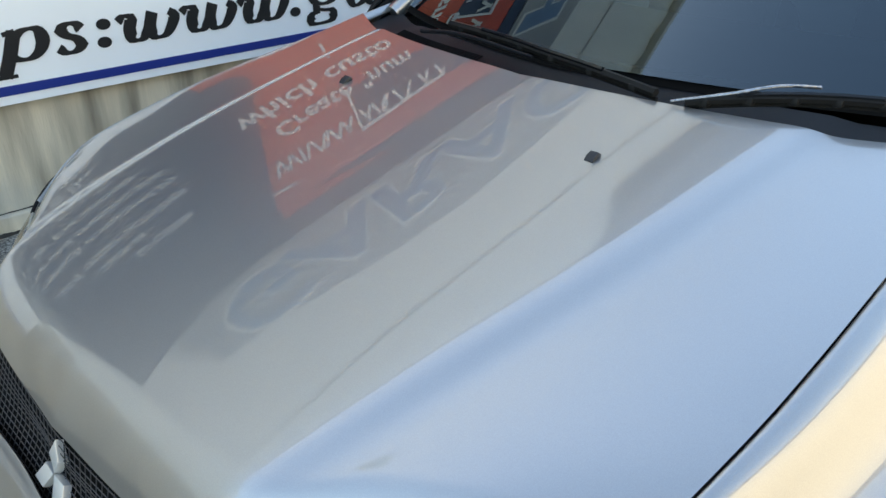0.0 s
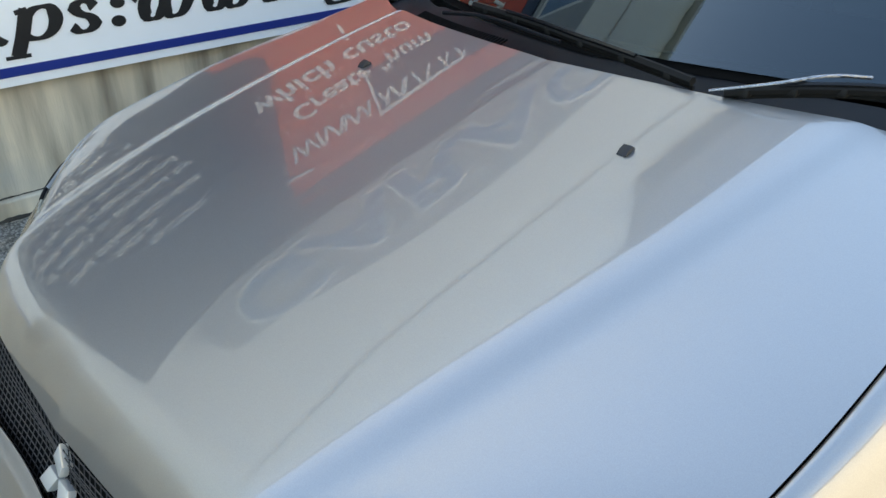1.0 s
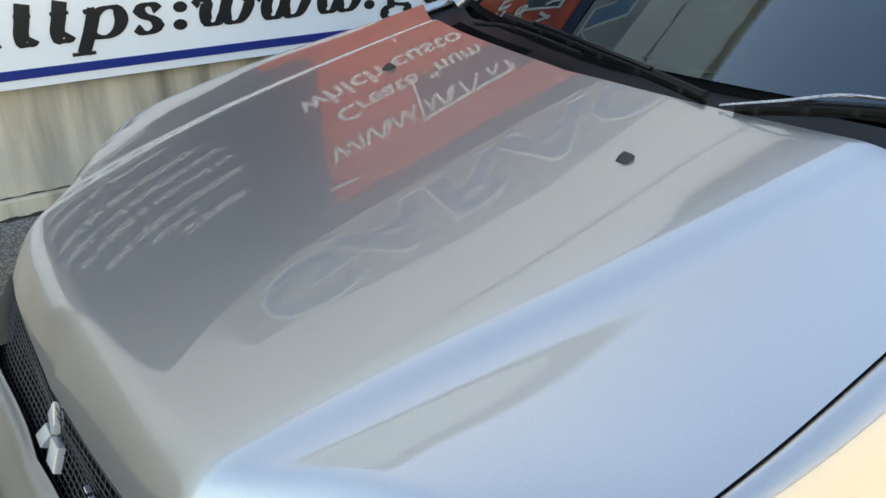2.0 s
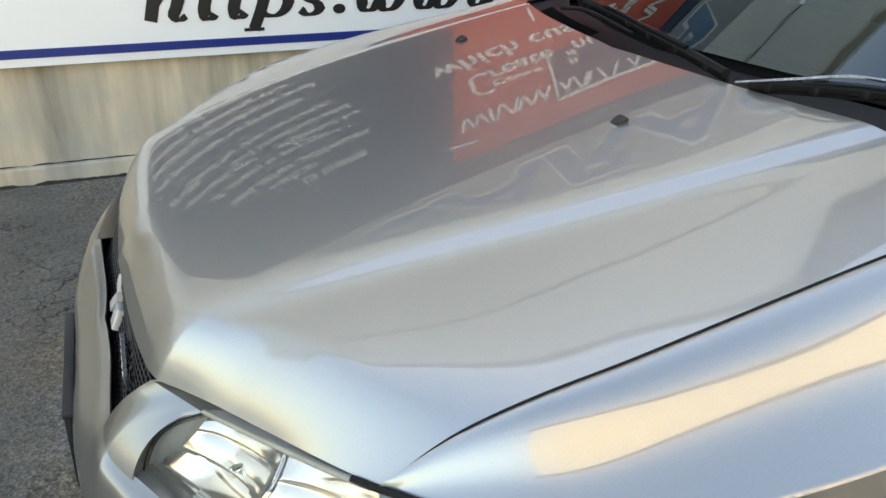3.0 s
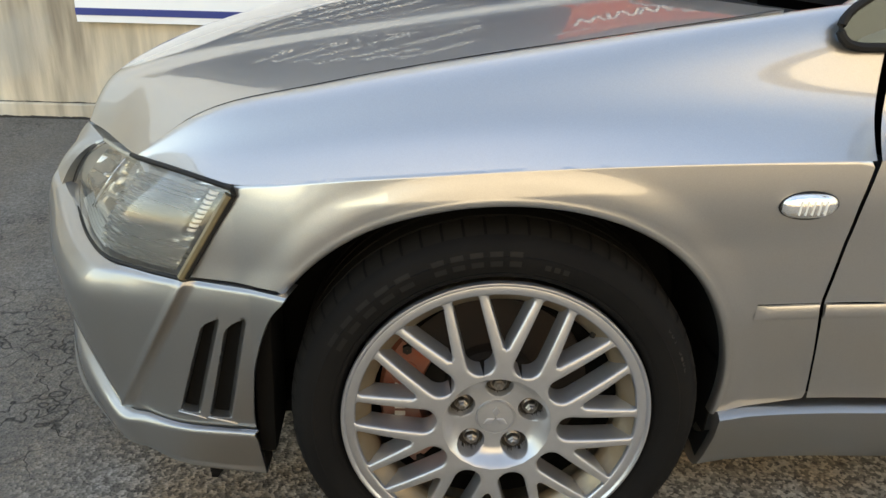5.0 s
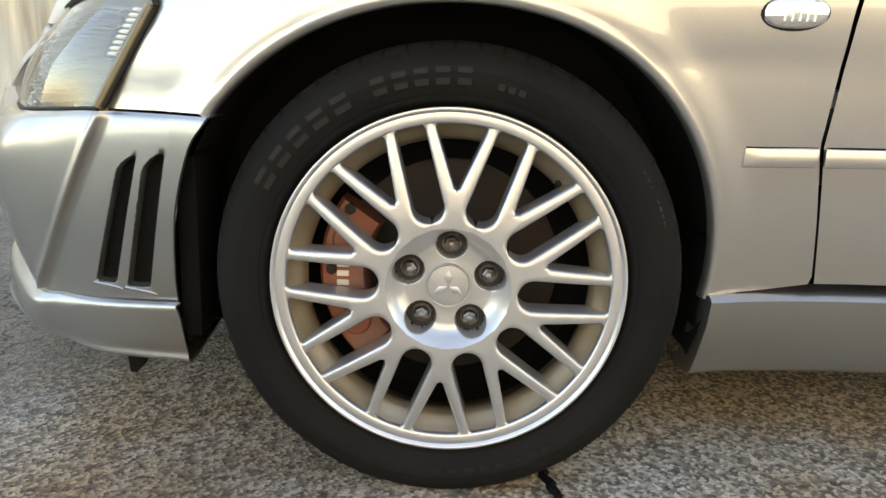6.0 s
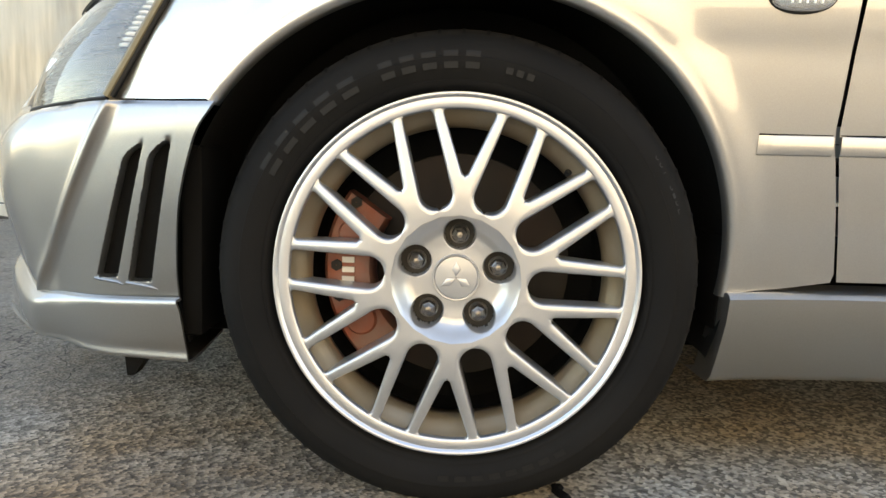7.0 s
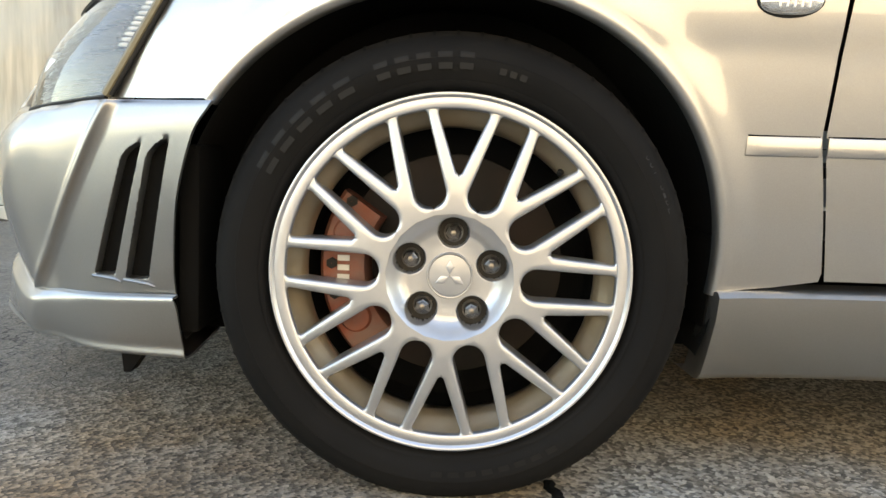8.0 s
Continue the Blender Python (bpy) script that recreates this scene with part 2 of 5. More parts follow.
def prism(outline, axis, a, b, bevel=0.0, bm=None, seg=2):
    """Extrudes a 2D outline along an axis (0 x, 1 y, 2 z) from a to b."""
    bm = bm or bmesh.new()

    def put(p, d):
        return [(d, p[0], p[1]), (p[0], d, p[1]), (p[0], p[1], d)][axis]

    va = [bm.verts.new(put(p, a)) for p in outline]
    vb = [bm.verts.new(put(p, b)) for p in outline]
    n = len(outline)
    fa, fb = bm.faces.new(va), bm.faces.new(vb[::-1])
    for i in range(n):
        bm.faces.new((va[i], vb[i], vb[(i + 1) % n], va[(i + 1) % n]))
    if bevel:
        bmesh.ops.recalc_face_normals(bm, faces=bm.faces)
        bmesh.ops.bevel(bm, geom=list(fa.edges), offset=bevel, segments=seg, affect="EDGES", profile=0.5)
    return bm


def lettering(name, text, material, x0, x1, z0, z1, y, parent, shear=0.0, bold=0.0, depth=0.002, label="", hsqueeze=True):
    """A line of raised letters on an upright board that faces -y, fitted into x0..x1 (x1 None: by height) and z0..z1."""
    cu = bpy.data.curves.new(name, "FONT")
    cu.body, cu.shear, cu.offset, cu.extrude, cu.resolution_u = text, shear, bold, 0.02, 3
    tmp = new(name, cu)
    me = bpy.data.meshes.new_from_object(tmp.evaluated_get(bpy.context.evaluated_depsgraph_get()))
    bpy.data.objects.remove(tmp)
    bpy.data.curves.remove(cu)
    co = np.array([v.co[:] for v in me.vertices])
    lo, hi = co.min(0), co.max(0)
    sz = (z1 - z0) / (hi[1] - lo[1])
    sx = (x1 - x0) / (hi[0] - lo[0]) if x1 is not None else sz
    for v in me.vertices:
        c = v.co.copy()
        v.co = (x0 + (c[0] - lo[0]) * sx, y - (depth if c[2] > 0 else 0.0), z0 + (c[1] - lo[1]) * sz)
    me.name = name
    me.materials.append(material)
    ob = new(name, me)
    ob.parent = parent
    tagged(ob, label, kind="stuff" if name == "text_line" else "")
    return ob


# ---- ground ----
def ground_height(x, y):
    """Nearly level, with faint dips."""
    return 0.004 * noise.noise((x * 0.8, y * 0.8, 2.0)) * min(1.0, abs(y - 2.0))


def asphalt():
    m = bpy.data.materials.new("worn_asphalt")
    m.use_nodes = True
    nt = m.node_tree
    p = nt.nodes["Principled BSDF"]
    p.inputs["Roughness"].default_value = 0.8
    tc = nt.nodes.new("ShaderNodeTexCoord")

    def noisy(scale, detail=4, rough=0.6):
        n = nt.nodes.new("ShaderNodeTexNoise")
        n.inputs["Scale"].default_value, n.inputs["Detail"].default_value, n.inputs["Roughness"].default_value = scale, detail, rough
        nt.links.new(tc.outputs["Object"], n.inputs[0])
        return n.outputs[0]

    def ramp(src, a, ca, b, cb):
        r = nt.nodes.new("ShaderNodeValToRGB")
        r.color_ramp.elements[0].position, r.color_ramp.elements[1].position = a, b
        r.color_ramp.elements[0].color, r.color_ramp.elements[1].color = (*ca, 1), (*cb, 1)
        nt.links.new(src, r.inputs[0])
        return r.outputs[0]

    def blend(fac, a, b, how="MIX"):
        x = nt.nodes.new("ShaderNodeMix")
        x.data_type, x.blend_type = "RGBA", how
        for v, k in ((fac, 0), (a, 6), (b, 7)):
            if isinstance(v, (float, int)):
                x.inputs[k].default_value = v
            elif isinstance(v, tuple):
                x.inputs[k].default_value = (*v, 1)
            else:
                nt.links.new(v, x.inputs[k])
        return x.outputs[2]

    v = nt.nodes.new("ShaderNodeTexVoronoi")
    v.inputs["Scale"].default_value = 150
    nt.links.new(tc.outputs["Object"], v.inputs[0])
    stones = ramp(v.outputs["Color"], 0.35, (0.065, 0.062, 0.055), 0.80, (0.66, 0.635, 0.575))
    worn = ramp(noisy(45, 8, 0.75), 0.42, (0.060, 0.057, 0.052), 0.62, (0.42, 0.405, 0.365))
    col = blend(0.42, stones, worn)
    rust = ramp(noisy(2.3, 5), 0.40, (0, 0, 0), 0.62, (0.85, 0.85, 0.85))
    col = blend(rust, col, blend(1.0, col, (0.95, 0.72, 0.48), "MULTIPLY"))
    big = ramp(noisy(0.9, 4), 0.35, (0.7, 0.7, 0.7), 0.7, (1.1, 1.1, 1.1))
    col = blend(1.0, col, big, "MULTIPLY")
    crack = nt.nodes.new("ShaderNodeTexVoronoi")
    crack.feature = "DISTANCE_TO_EDGE"
    crack.inputs["Scale"].default_value = 7.5
    warp = nt.nodes.new("ShaderNodeVectorMath")
    warp.operation = "ADD"
    nn = nt.nodes.new("ShaderNodeTexNoise")
    nn.inputs["Scale"].default_value = 14
    nt.links.new(tc.outputs["Object"], nn.inputs[0])
    sc = nt.nodes.new("ShaderNodeVectorMath")
    sc.operation = "SCALE"
    sc.inputs[3].default_value = 0.20
    nt.links.new(nn.outputs["Color"], sc.inputs[0])
    nt.links.new(tc.outputs["Object"], warp.inputs[0])
    nt.links.new(sc.outputs[0], warp.inputs[1])
    nt.links.new(warp.outputs[0], crack.inputs[0])
    lines = ramp(crack.outputs["Distance"], 0.005, (0.0, 0.0, 0.0), 0.045, (1, 1, 1))
    where = ramp(noisy(1.3, 3), 0.42, (1, 1, 1), 0.54, (0, 0, 0))
    # cracking is confined to the stretch ahead of the car
    sep = nt.nodes.new("ShaderNodeSeparateXYZ")
    drift = nt.nodes.new("ShaderNodeTexNoise")
    drift.inputs["Scale"].default_value, drift.inputs["Detail"].default_value = 1.1, 5
    nt.links.new(tc.outputs["Object"], drift.inputs[0])
    far = nt.nodes.new("ShaderNodeVectorMath")
    far.operation = "MULTIPLY_ADD"
    far.inputs[1].default_value = (1.8, 1.8, 0.0)
    nt.links.new(drift.outputs["Color"], far.inputs[0])
    nt.links.new(tc.outputs["Object"], far.inputs[2])
    nt.links.new(far.outputs[0], sep.inputs[0])
    shift2 = nt.nodes.new("ShaderNodeMapRange")
    shift2.inputs[1].default_value, shift2.inputs[2].default_value = -0.12, 0.36
    shift2.inputs[3].default_value, shift2.inputs[4].default_value = 1.0, 0.0
    nt.links.new(sep.outputs[0], shift2.inputs[0])
    where = blend(shift2.outputs[0], (0.0, 0.0, 0.0), where)
    # there the surface is also darker, finer and closer
    fine = ramp(noisy(70, 8, 0.8), 0.36, (0.058, 0.054, 0.046), 0.66, (0.220, 0.207, 0.183))
    fine = blend(1.0, fine, ramp(noisy(5, 6, 0.7), 0.35, (0.72, 0.72, 0.72), 0.65, (1.15, 1.13, 1.1)), "MULTIPLY")
    col = blend(blend(0.82, (0.0, 0.0, 0.0), shift2.outputs[0]), col, fine)
    lines = blend(where, (1.0, 1.0, 1.0), lines)
    col = blend(1.0, col, blend(0.82, (1.0, 1.0, 1.0), lines), "MULTIPLY")
    # brown, darker patch beside the front wheel
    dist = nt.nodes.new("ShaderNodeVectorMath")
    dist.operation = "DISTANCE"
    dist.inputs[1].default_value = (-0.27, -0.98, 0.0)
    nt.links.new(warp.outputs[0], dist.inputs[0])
    brown_patch = ramp(dist.outputs["Value"], 0.15, (0.95, 0.95, 0.95), 0.50, (0, 0, 0))
    col = blend(brown_patch, col, blend(1.0, col, (0.55, 0.38, 0.22), "MULTIPLY"))
    nt.links.new(col, p.inputs["Base Color"])
    b = nt.nodes.new("ShaderNodeBump")
    b.inputs["Strength"].default_value, b.inputs["Distance"].default_value = 1.0, 0.006
    h = blend(0.5, v.outputs["Distance"], noisy(60, 5))
    h = blend(0.4, h, lines)
    nt.links.new(h, b.inputs["Height"])
    nt.links.new(b.outputs[0], p.inputs["Normal"])
    return m


ASPHALT = asphalt()
xs = np.r_[-60, -25, -10, np.linspace(-5, 5, 41), 10, 25, 60]
ys = np.r_[-60, -25, -10, np.linspace(-5, 2.2, 40), 4, 20, 60]
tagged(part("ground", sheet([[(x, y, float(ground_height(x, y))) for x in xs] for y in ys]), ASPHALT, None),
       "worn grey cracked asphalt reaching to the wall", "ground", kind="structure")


# ---- wall, signs, building ----
def concrete():
    m = mat("stained_concrete", (0.66, 0.56, 0.42), 0.85, bump=0.5, bump_scale=70, vary=0.42, vary_scale=3.5, stain=(0.17, 0.14, 0.105),
            stain_amount=0.85, stain_scale=2.6, stretch=(3.2, 1, 0.36))
    nt = m.node_tree
    p = nt.nodes["Principled BSDF"]
    src = p.inputs["Base Color"].links[0].from_socket
    tc = nt.nodes.new("ShaderNodeTexCoord")
    n = nt.nodes.new("ShaderNodeTexNoise")
    n.inputs["Scale"].default_value, n.inputs["Detail"].default_value = 1.7, 8
    nt.links.new(tc.outputs["Object"], n.inputs[0])
    r = nt.nodes.new("ShaderNodeValToRGB")
    r.color_ramp.elements[0].position, r.color_ramp.elements[1].position = 0.5, 0.62
    r.color_ramp.elements[1].color = (0.55, 0.55, 0.55, 1)
    nt.links.new(n.outputs[0], r.inputs[0])
    x = nt.nodes.new("ShaderNodeMix")
    x.data_type = "RGBA"
    x.inputs[7].default_value = (0.40, 0.40, 0.37, 1)
    nt.links.new(r.outputs[0], x.inputs[0])
    nt.links.new(src, x.inputs[6])
    nt.links.new(x.outputs[2], p.inputs["Base Color"])
    return m


CONCRETE = concrete()
WALL_Y, SIGN_Y = 2.105, 2.052
WALL_TURN = Matrix.Translation((0, SIGN_Y, 0)) @ Matrix.Rotation(math.atan(-0.0194), 4, "Z") @ Matrix.Translation((0, -SIGN_Y, 0))
tagged(part("wall_north", box((24, 0.3, 1.3), (0, WALL_Y + 0.15, 0.60), 0.004), CONCRETE, None, smooth=False),
       "streaked and stained bare concrete retaining wall", "wall", kind="structure")
kerb = bmesh.new()
box((24, 0.06, 0.16), (0, WALL_Y, -0.004), 0.008, kerb)
tagged(part("trim", kerb, CONCRETE, None, smooth=False), "low concrete footing ledge along the wall", "footing", kind="structure")

# dirt-filled joints along the footing
GRIME = mat("dark_grime", (0.035, 0.030, 0.024), 0.9, vary=0.4, vary_scale=9)
random.seed(4)
for z, y, r in ((0.0775, WALL_Y - 0.003, 0.005), (0.002, WALL_Y - 0.031, 0.016)):
    joint = bmesh.new()
    pts = [(-5 + 0.012 * k, y, z + 0.003 * noise.noise((k * 0.21, 3, z)) + random.uniform(-0.0008, 0.0008)) for k in range(680)]
    tube(pts, [r * max(0.12, 0.55 + 0.9 * noise.noise((k * 0.13, 9, z)) + random.uniform(-0.12, 0.12)) for k in range(680)], 6, joint)
    tagged(part("wall_seam", joint, GRIME, None), "dark dirt filled joint along the wall footing", "wall joint", kind="structure")


ARC = [(math.cos(a), math.sin(a)) for a in np.linspace(0, 2 * math.pi, 17)]
# pen strokes of slanted letters: x, and height in parts of the small letters' height
STROKES = {
    "h": [[(0.30, 1.56), (0.20, 0.85), (0.08, 0.0)], [(0.13, 1.50), (0.31, 1.56)], [(0.17, 0.60), (0.35, 0.90), (0.55, 1.0), (0.67, 0.85), (0.62, 0.5), (0.56, 0.18), (0.63, 0.02), (0.80, 0.14)]],
    "t": [[(0.34, 1.36), (0.24, 0.80), (0.15, 0.25), (0.20, 0.02), (0.34, 0.03), (0.46, 0.2)], [(0.04, 0.96), (0.50, 0.96)]],
    "p": [[(0.24, 1.0), (0.10, 0.25), (-0.07, -0.50)], [(0.04, 0.92), (0.25, 1.0)], [(-0.27, -0.50), (0.14, -0.50)], [(0.19, 0.74), (0.38, 0.98), (0.60, 0.97), (0.68, 0.66), (0.58, 0.22), (0.38, 0.01), (0.17, 0.09), (0.10, 0.22)]],
    "s": [[(0.54, 0.76), (0.45, 0.95), (0.28, 0.98), (0.16, 0.80), (0.24, 0.62), (0.42, 0.44), (0.50, 0.24), (0.38, 0.03), (0.18, 0.01), (0.05, 0.20)]],
    "w": [[(0.03, 0.80), (0.14, 0.98), (0.24, 0.92), (0.20, 0.45), (0.24, 0.08), (0.36, 0.05), (0.50, 0.35), (0.62, 1.0)], [(0.61, 0.95), (0.55, 0.35), (0.62, 0.06), (0.76, 0.06), (0.92, 0.40), (0.98, 0.80), (0.90, 0.96)]],
    "g": [[(0.36 + 0.25 * c, 0.66 + 0.34 * s_) for c, s_ in ARC], [(0.22, 0.34), (0.16, 0.18), (0.34, 0.06), (0.56, -0.05), (0.56, -0.32), (0.30, -0.50), (0.04, -0.38), (0.06, -0.12), (0.26, 0.02)], [(0.55, 0.88), (0.66, 1.0), (0.78, 0.96)]],
    "a": [[(0.60, 0.84), (0.42, 1.0), (0.20, 0.80), (0.08, 0.36), (0.18, 0.04), (0.38, 0.14), (0.56, 0.56)], [(0.70, 1.0), (0.60, 0.50), (0.56, 0.16), (0.64, 0.02), (0.80, 0.16)]],
}


def serif_letter(ch, x0, x1, base, high, y, parent):
    """One painted letter drawn with a broad pen: upright strokes thick, level ones thin."""
    bm = bmesh.new()
    if ch in ":.":
        for z in ((0.16, 0.80) if ch == ":" else (0.16,)):
            c = ((x0 + x1) / 2 + 0.012 * z, base + z * high)
            prism([(c[0] + 0.0275 * p[0], c[1] + 0.0205 * p[1]) for p in ARC[:-1]], 1, y - 0.002, y, bm=bm)
    else:
        xs = [p[0] for st in STROKES[ch] for p in st]
        k = (x1 - x0 - 0.036) / (max(xs) - min(xs))
        for n, st in enumerate(STROKES[ch]):
            path = bend([(x0 + 0.018 + (p[0] - min(xs)) * k, base + p[1] * high) for p in st], 26)
            d = np.gradient(path, axis=0)
            d /= np.linalg.norm(d, axis=1)[:, None] + 1e-9
            w = 0.0066 + 0.0190 * np.abs(d[:, 1]) ** 1.5
            nrm = np.stack([-d[:, 1], d[:, 0]], 1)
            a, b = path + nrm * w[:, None], path - nrm * w[:, None]
            o = y - 0.0004 * n
            sheet([[(p[0], o - 0.0015, p[1]) for p in a], [(p[0], o - 0.0018, p[1]) for p in path], [(p[0], o - 0.0015, p[1]) for p in b]], bm=bm)
    return part("letter", bm, SIGN_BLACK, parent, "bold black slanted letter", smooth=False)


def long_sign():
    s = tagged(new("sign_board"), "long white sign board with blue stripe and black lettering", "sign")
    part("panel", box((6.2, 0.03, 0.56), (-1.812 + 3.1, SIGN_Y + 0.018, 0.491 + 0.28), 0.002), SIGN_WHITE, s, smooth=False)
    part("stripe", box((6.2, 0.004, 0.0335), (-1.812 + 3.1, SIGN_Y + 0.001, 0.5415), 0.0), SIGN_BLUE, s, "dark blue painted stripe", smooth=False)
    spans = [("h", -0.612, -0.438), ("t", -0.415, -0.324), ("t", -0.299, -0.200), ("p", -0.250, -0.022), ("s", -0.010, 0.116), (":", 0.143, 0.205),
             ("w", 0.220, 0.482), ("w", 0.480, 0.742), ("w", 0.739, 1.001), (".", 1.006, 1.060), ("g", 1.098, 1.308), ("a", 1.326, 1.530)]
    for ch, x0, x1 in spans:
        serif_letter(ch, x0, x1, 0.640, 0.1026, SIGN_Y + 0.0015, s)
    for x in (-1.2, 0.5, 2.2, 3.8):
        part("bracket", box((0.05, WALL_Y - SIGN_Y - 0.03, 0.05), (x, (WALL_Y + SIGN_Y + 0.03) / 2 + 0.003, 0.8)), BLACK_PLASTIC, s, smooth=False)
    return s


long_sign()


def navy_sign():
    s = tagged(new("sign_board"), "dark navy sign panel with rows of small white text", "sign")
    corner = [(0.46 + 0.10 * math.sin(a), 1.26 - 0.10 * math.cos(a)) for a in np.linspace(0, math.pi / 2, 8)]
    part("panel", prism([(-1.75, 1.056), (0.31, 1.056), (0.33, 1.16)] + corner + [(0.46, 1.68), (0.25, 2.42), (0.25, 2.575), (-1.38, 2.575), (-1.75, 1.42)], 1, SIGN_Y + 0.004, SIGN_Y + 0.035), SIGN_NAVY, s, smooth=False)
    lines = ["demands of customers", "services meeting the", "assisting products and", "we promise to provide", "",
             "trusted by the society.", "people and creation and", "of which is enjoyed by", "", "and other activities", "such as", "to create"]
    ends = [-0.24, -0.27, -0.16, -0.26, 0, -0.16, -0.08, -0.04, 0, -0.06, -0.42, -0.14]
    z = 1.062
    for line, x1 in zip(lines, ends):
        if line:
            lettering("text_line", line, SIGN_TEXT, x1 - 0.0475 * len(line), x1, z, z + 0.062, SIGN_Y + 0.003, s, shear=0.1, bold=0.012, depth=0.001)
        z += 0.088 if line else 0.045
    return s


def red_sign():
    s = tagged(new("sign_board"), "red sign panel with white lettering beside the navy panel", "sign")
    part("panel", box((3.7, 0.03, 1.36), (2.05, SIGN_Y + 0.030, 1.733), 0.003), SIGN_RED, s, smooth=False)
    part("top_band", box((3.66, 0.03, 0.155), (2.08, SIGN_Y + 0.027, 2.4965), 0.003), SIGN_NAVY, s, "navy band along the top", smooth=False)
    part("dark_block", box((2.7, 0.004, 0.36), (2.32, SIGN_Y + 0.015, 1.985)), SIGN_NAVY, s, "navy block on the red panel", smooth=False)
    for line, x0, x1, z0, z1 in (("which custo", 0.375, 1.33, 1.545, 1.685), ("Create \"num", 0.52, 1.42, 1.745, 1.885)):
        lettering("text_line", line, SIGN_TEXT, x0, x1, z0, z1, SIGN_Y + 0.0020, s, shear=0.25, bold=0.022, depth=0.002)
    # the owner's name in plain strokes
    x = 0.395
    for w, strokes in ((0.15, 4), (0.06, 1), (0.13, 3), (0.16, 4), (0.13, 2), (0.13, 3), (0.10, 2), (0.06, 0), (0.14, 2), (0.13, 2)):
        for i in range(strokes):
            a, lean_ = x + w * (0.1 + 0.8 * i / max(1, strokes - 1)) if strokes > 1 else x + w / 2, 0.022 * (1 if i % 2 else -1) * (strokes > 1)
            part("letter_bar", prism([(a - 0.011 - lean_, 2.015), (a + 0.011 - lean_, 2.015), (a + 0.011 + lean_, 2.150), (a - 0.011 + lean_, 2.150)], 1, SIGN_Y - 0.001, SIGN_Y + 0.003), SIGN_TEXT, s, smooth=False)
        x += w
    for q in ([(0.955, 1.80), (0.972, 1.80), (0.972, 2.185), (0.955, 2.185)], [(0.955, 2.170), (1.56, 2.130), (1.62, 2.06), (1.60, 2.16), (1.52, 2.165), (0.955, 2.205)],
              [(0.28, 2.255), (0.46, 2.285), (0.455, 2.262), (0.28, 2.235)], [(0.955, 1.25), (0.972, 1.25), (0.972, 1.42), (0.955, 1.42)]):
        part("line", prism(q, 1, SIGN_Y - 0.0005, SIGN_Y + 0.003), SIGN_TEXT, s, "white line", smooth=False)
    return s


def garage_sign():
    s = tagged(new("sign_board"), "grey arched sign with large blue edged letters", "sign")
    x0, x1, z0, z1 = BANNER
    top = [(x0 + (x1 - x0) * u, z0 + (z1 - z0) * (0.35 + 0.65 * math.sin(math.pi * (0.08 + 0.84 * u)))) for u in np.linspace(0, 1, 40)]
    part("panel", prism([(x0, z0), (x1, z0)] + top[::-1], 1, SIGN_Y - 0.002, SIGN_Y + 0.03), SIGN_CREAM, s, smooth=False)
    lettering("lettering", "GARAGE", SIGN_TEXT, x0 + 0.25, x1 - 0.15, z0 + 0.05, z0 + (z1 - z0) * 0.74, SIGN_Y - 0.004, s, shear=0.2, bold=0.04, depth=0.006, label="white letter edges")
    lettering("lettering", "GARAGE", SIGN_SKYBLUE, x0 + 0.28, x1 - 0.18, z0 + 0.08, z0 + (z1 - z0) * 0.69, SIGN_Y - 0.010, s, shear=0.2, bold=0.022, depth=0.004, label="blue letter faces")
    return s


BANNER = (-0.88, 3.63, 2.58, 3.42)
navy_sign()
red_sign()
garage_sign()


def cladding():
    """Ribbed beige wall above the signs, with a dark eave."""
    b = tagged(new("building"), "beige ribbed metal clad building above the sign wall", "building")
    rows = []
    xs, n = [], 300
    for i in range(n + 1):
        x = -12 + 30 * i / n
        xs.append((x, WALL_Y + 0.10 - (0.03 if i % 4 in (1, 2) else 0.0)))
    part("wall", sheet([[(x, y, z) for x, y in xs] for z in (1.252, EAVE)]), CLADDING, b, smooth=False)
    part("joint", box((30, 0.02, 0.035), (3, WALL_Y + 0.062, 4.45)), JOINT, b, "dark joint between cladding sheets", smooth=False)
    part("fascia", box((15.7, 0.34, 1.40), (11.25, WALL_Y - 0.02, 5.80), 0.02), FASCIA, b, "brown boxed fascia under the eave", smooth=False)
    part("back_wall", box((30, 0.1, EAVE), (3, WALL_Y + 3.0, EAVE / 2)), CLADDING, b, smooth=False)
    part("eave", box((30.4, 3.5, 0.14), (3, WALL_Y + 1.68, EAVE + 0.07), 0.01), EAVE_METAL, b, "weathered grey eave flashing", smooth=False)
    return b


EAVE = 6.6
cladding()


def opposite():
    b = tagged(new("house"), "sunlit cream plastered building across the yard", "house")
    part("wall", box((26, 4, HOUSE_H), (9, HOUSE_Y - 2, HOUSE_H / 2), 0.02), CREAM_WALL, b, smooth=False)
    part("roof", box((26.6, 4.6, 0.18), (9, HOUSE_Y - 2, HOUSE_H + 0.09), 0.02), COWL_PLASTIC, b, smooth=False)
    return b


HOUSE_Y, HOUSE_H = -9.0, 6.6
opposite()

for ob in list(bpy.data.objects):
    if ob.parent is None and ob.name.split(".")[0] in ("wall_north", "trim", "wall_seam", "sign_board", "building"):
        ob.matrix_basis = WALL_TURN @ ob.matrix_basis

# ---- the car: front panels ----
car = tagged(new("car"), "silver four-door sedan with alloy wheels parked beside the wall", "car")

gap_y = soft_curve([-0.80, -0.555, -0.50, -0.441, -0.381, -0.318, -0.19, 0.0, 0.14, 0.27, 0.42], [0.690, 0.696, 0.703, 0.716, 0.722, 0.726, 0.730, 0.731, 0.733, 0.738, 0.746], 0.03)
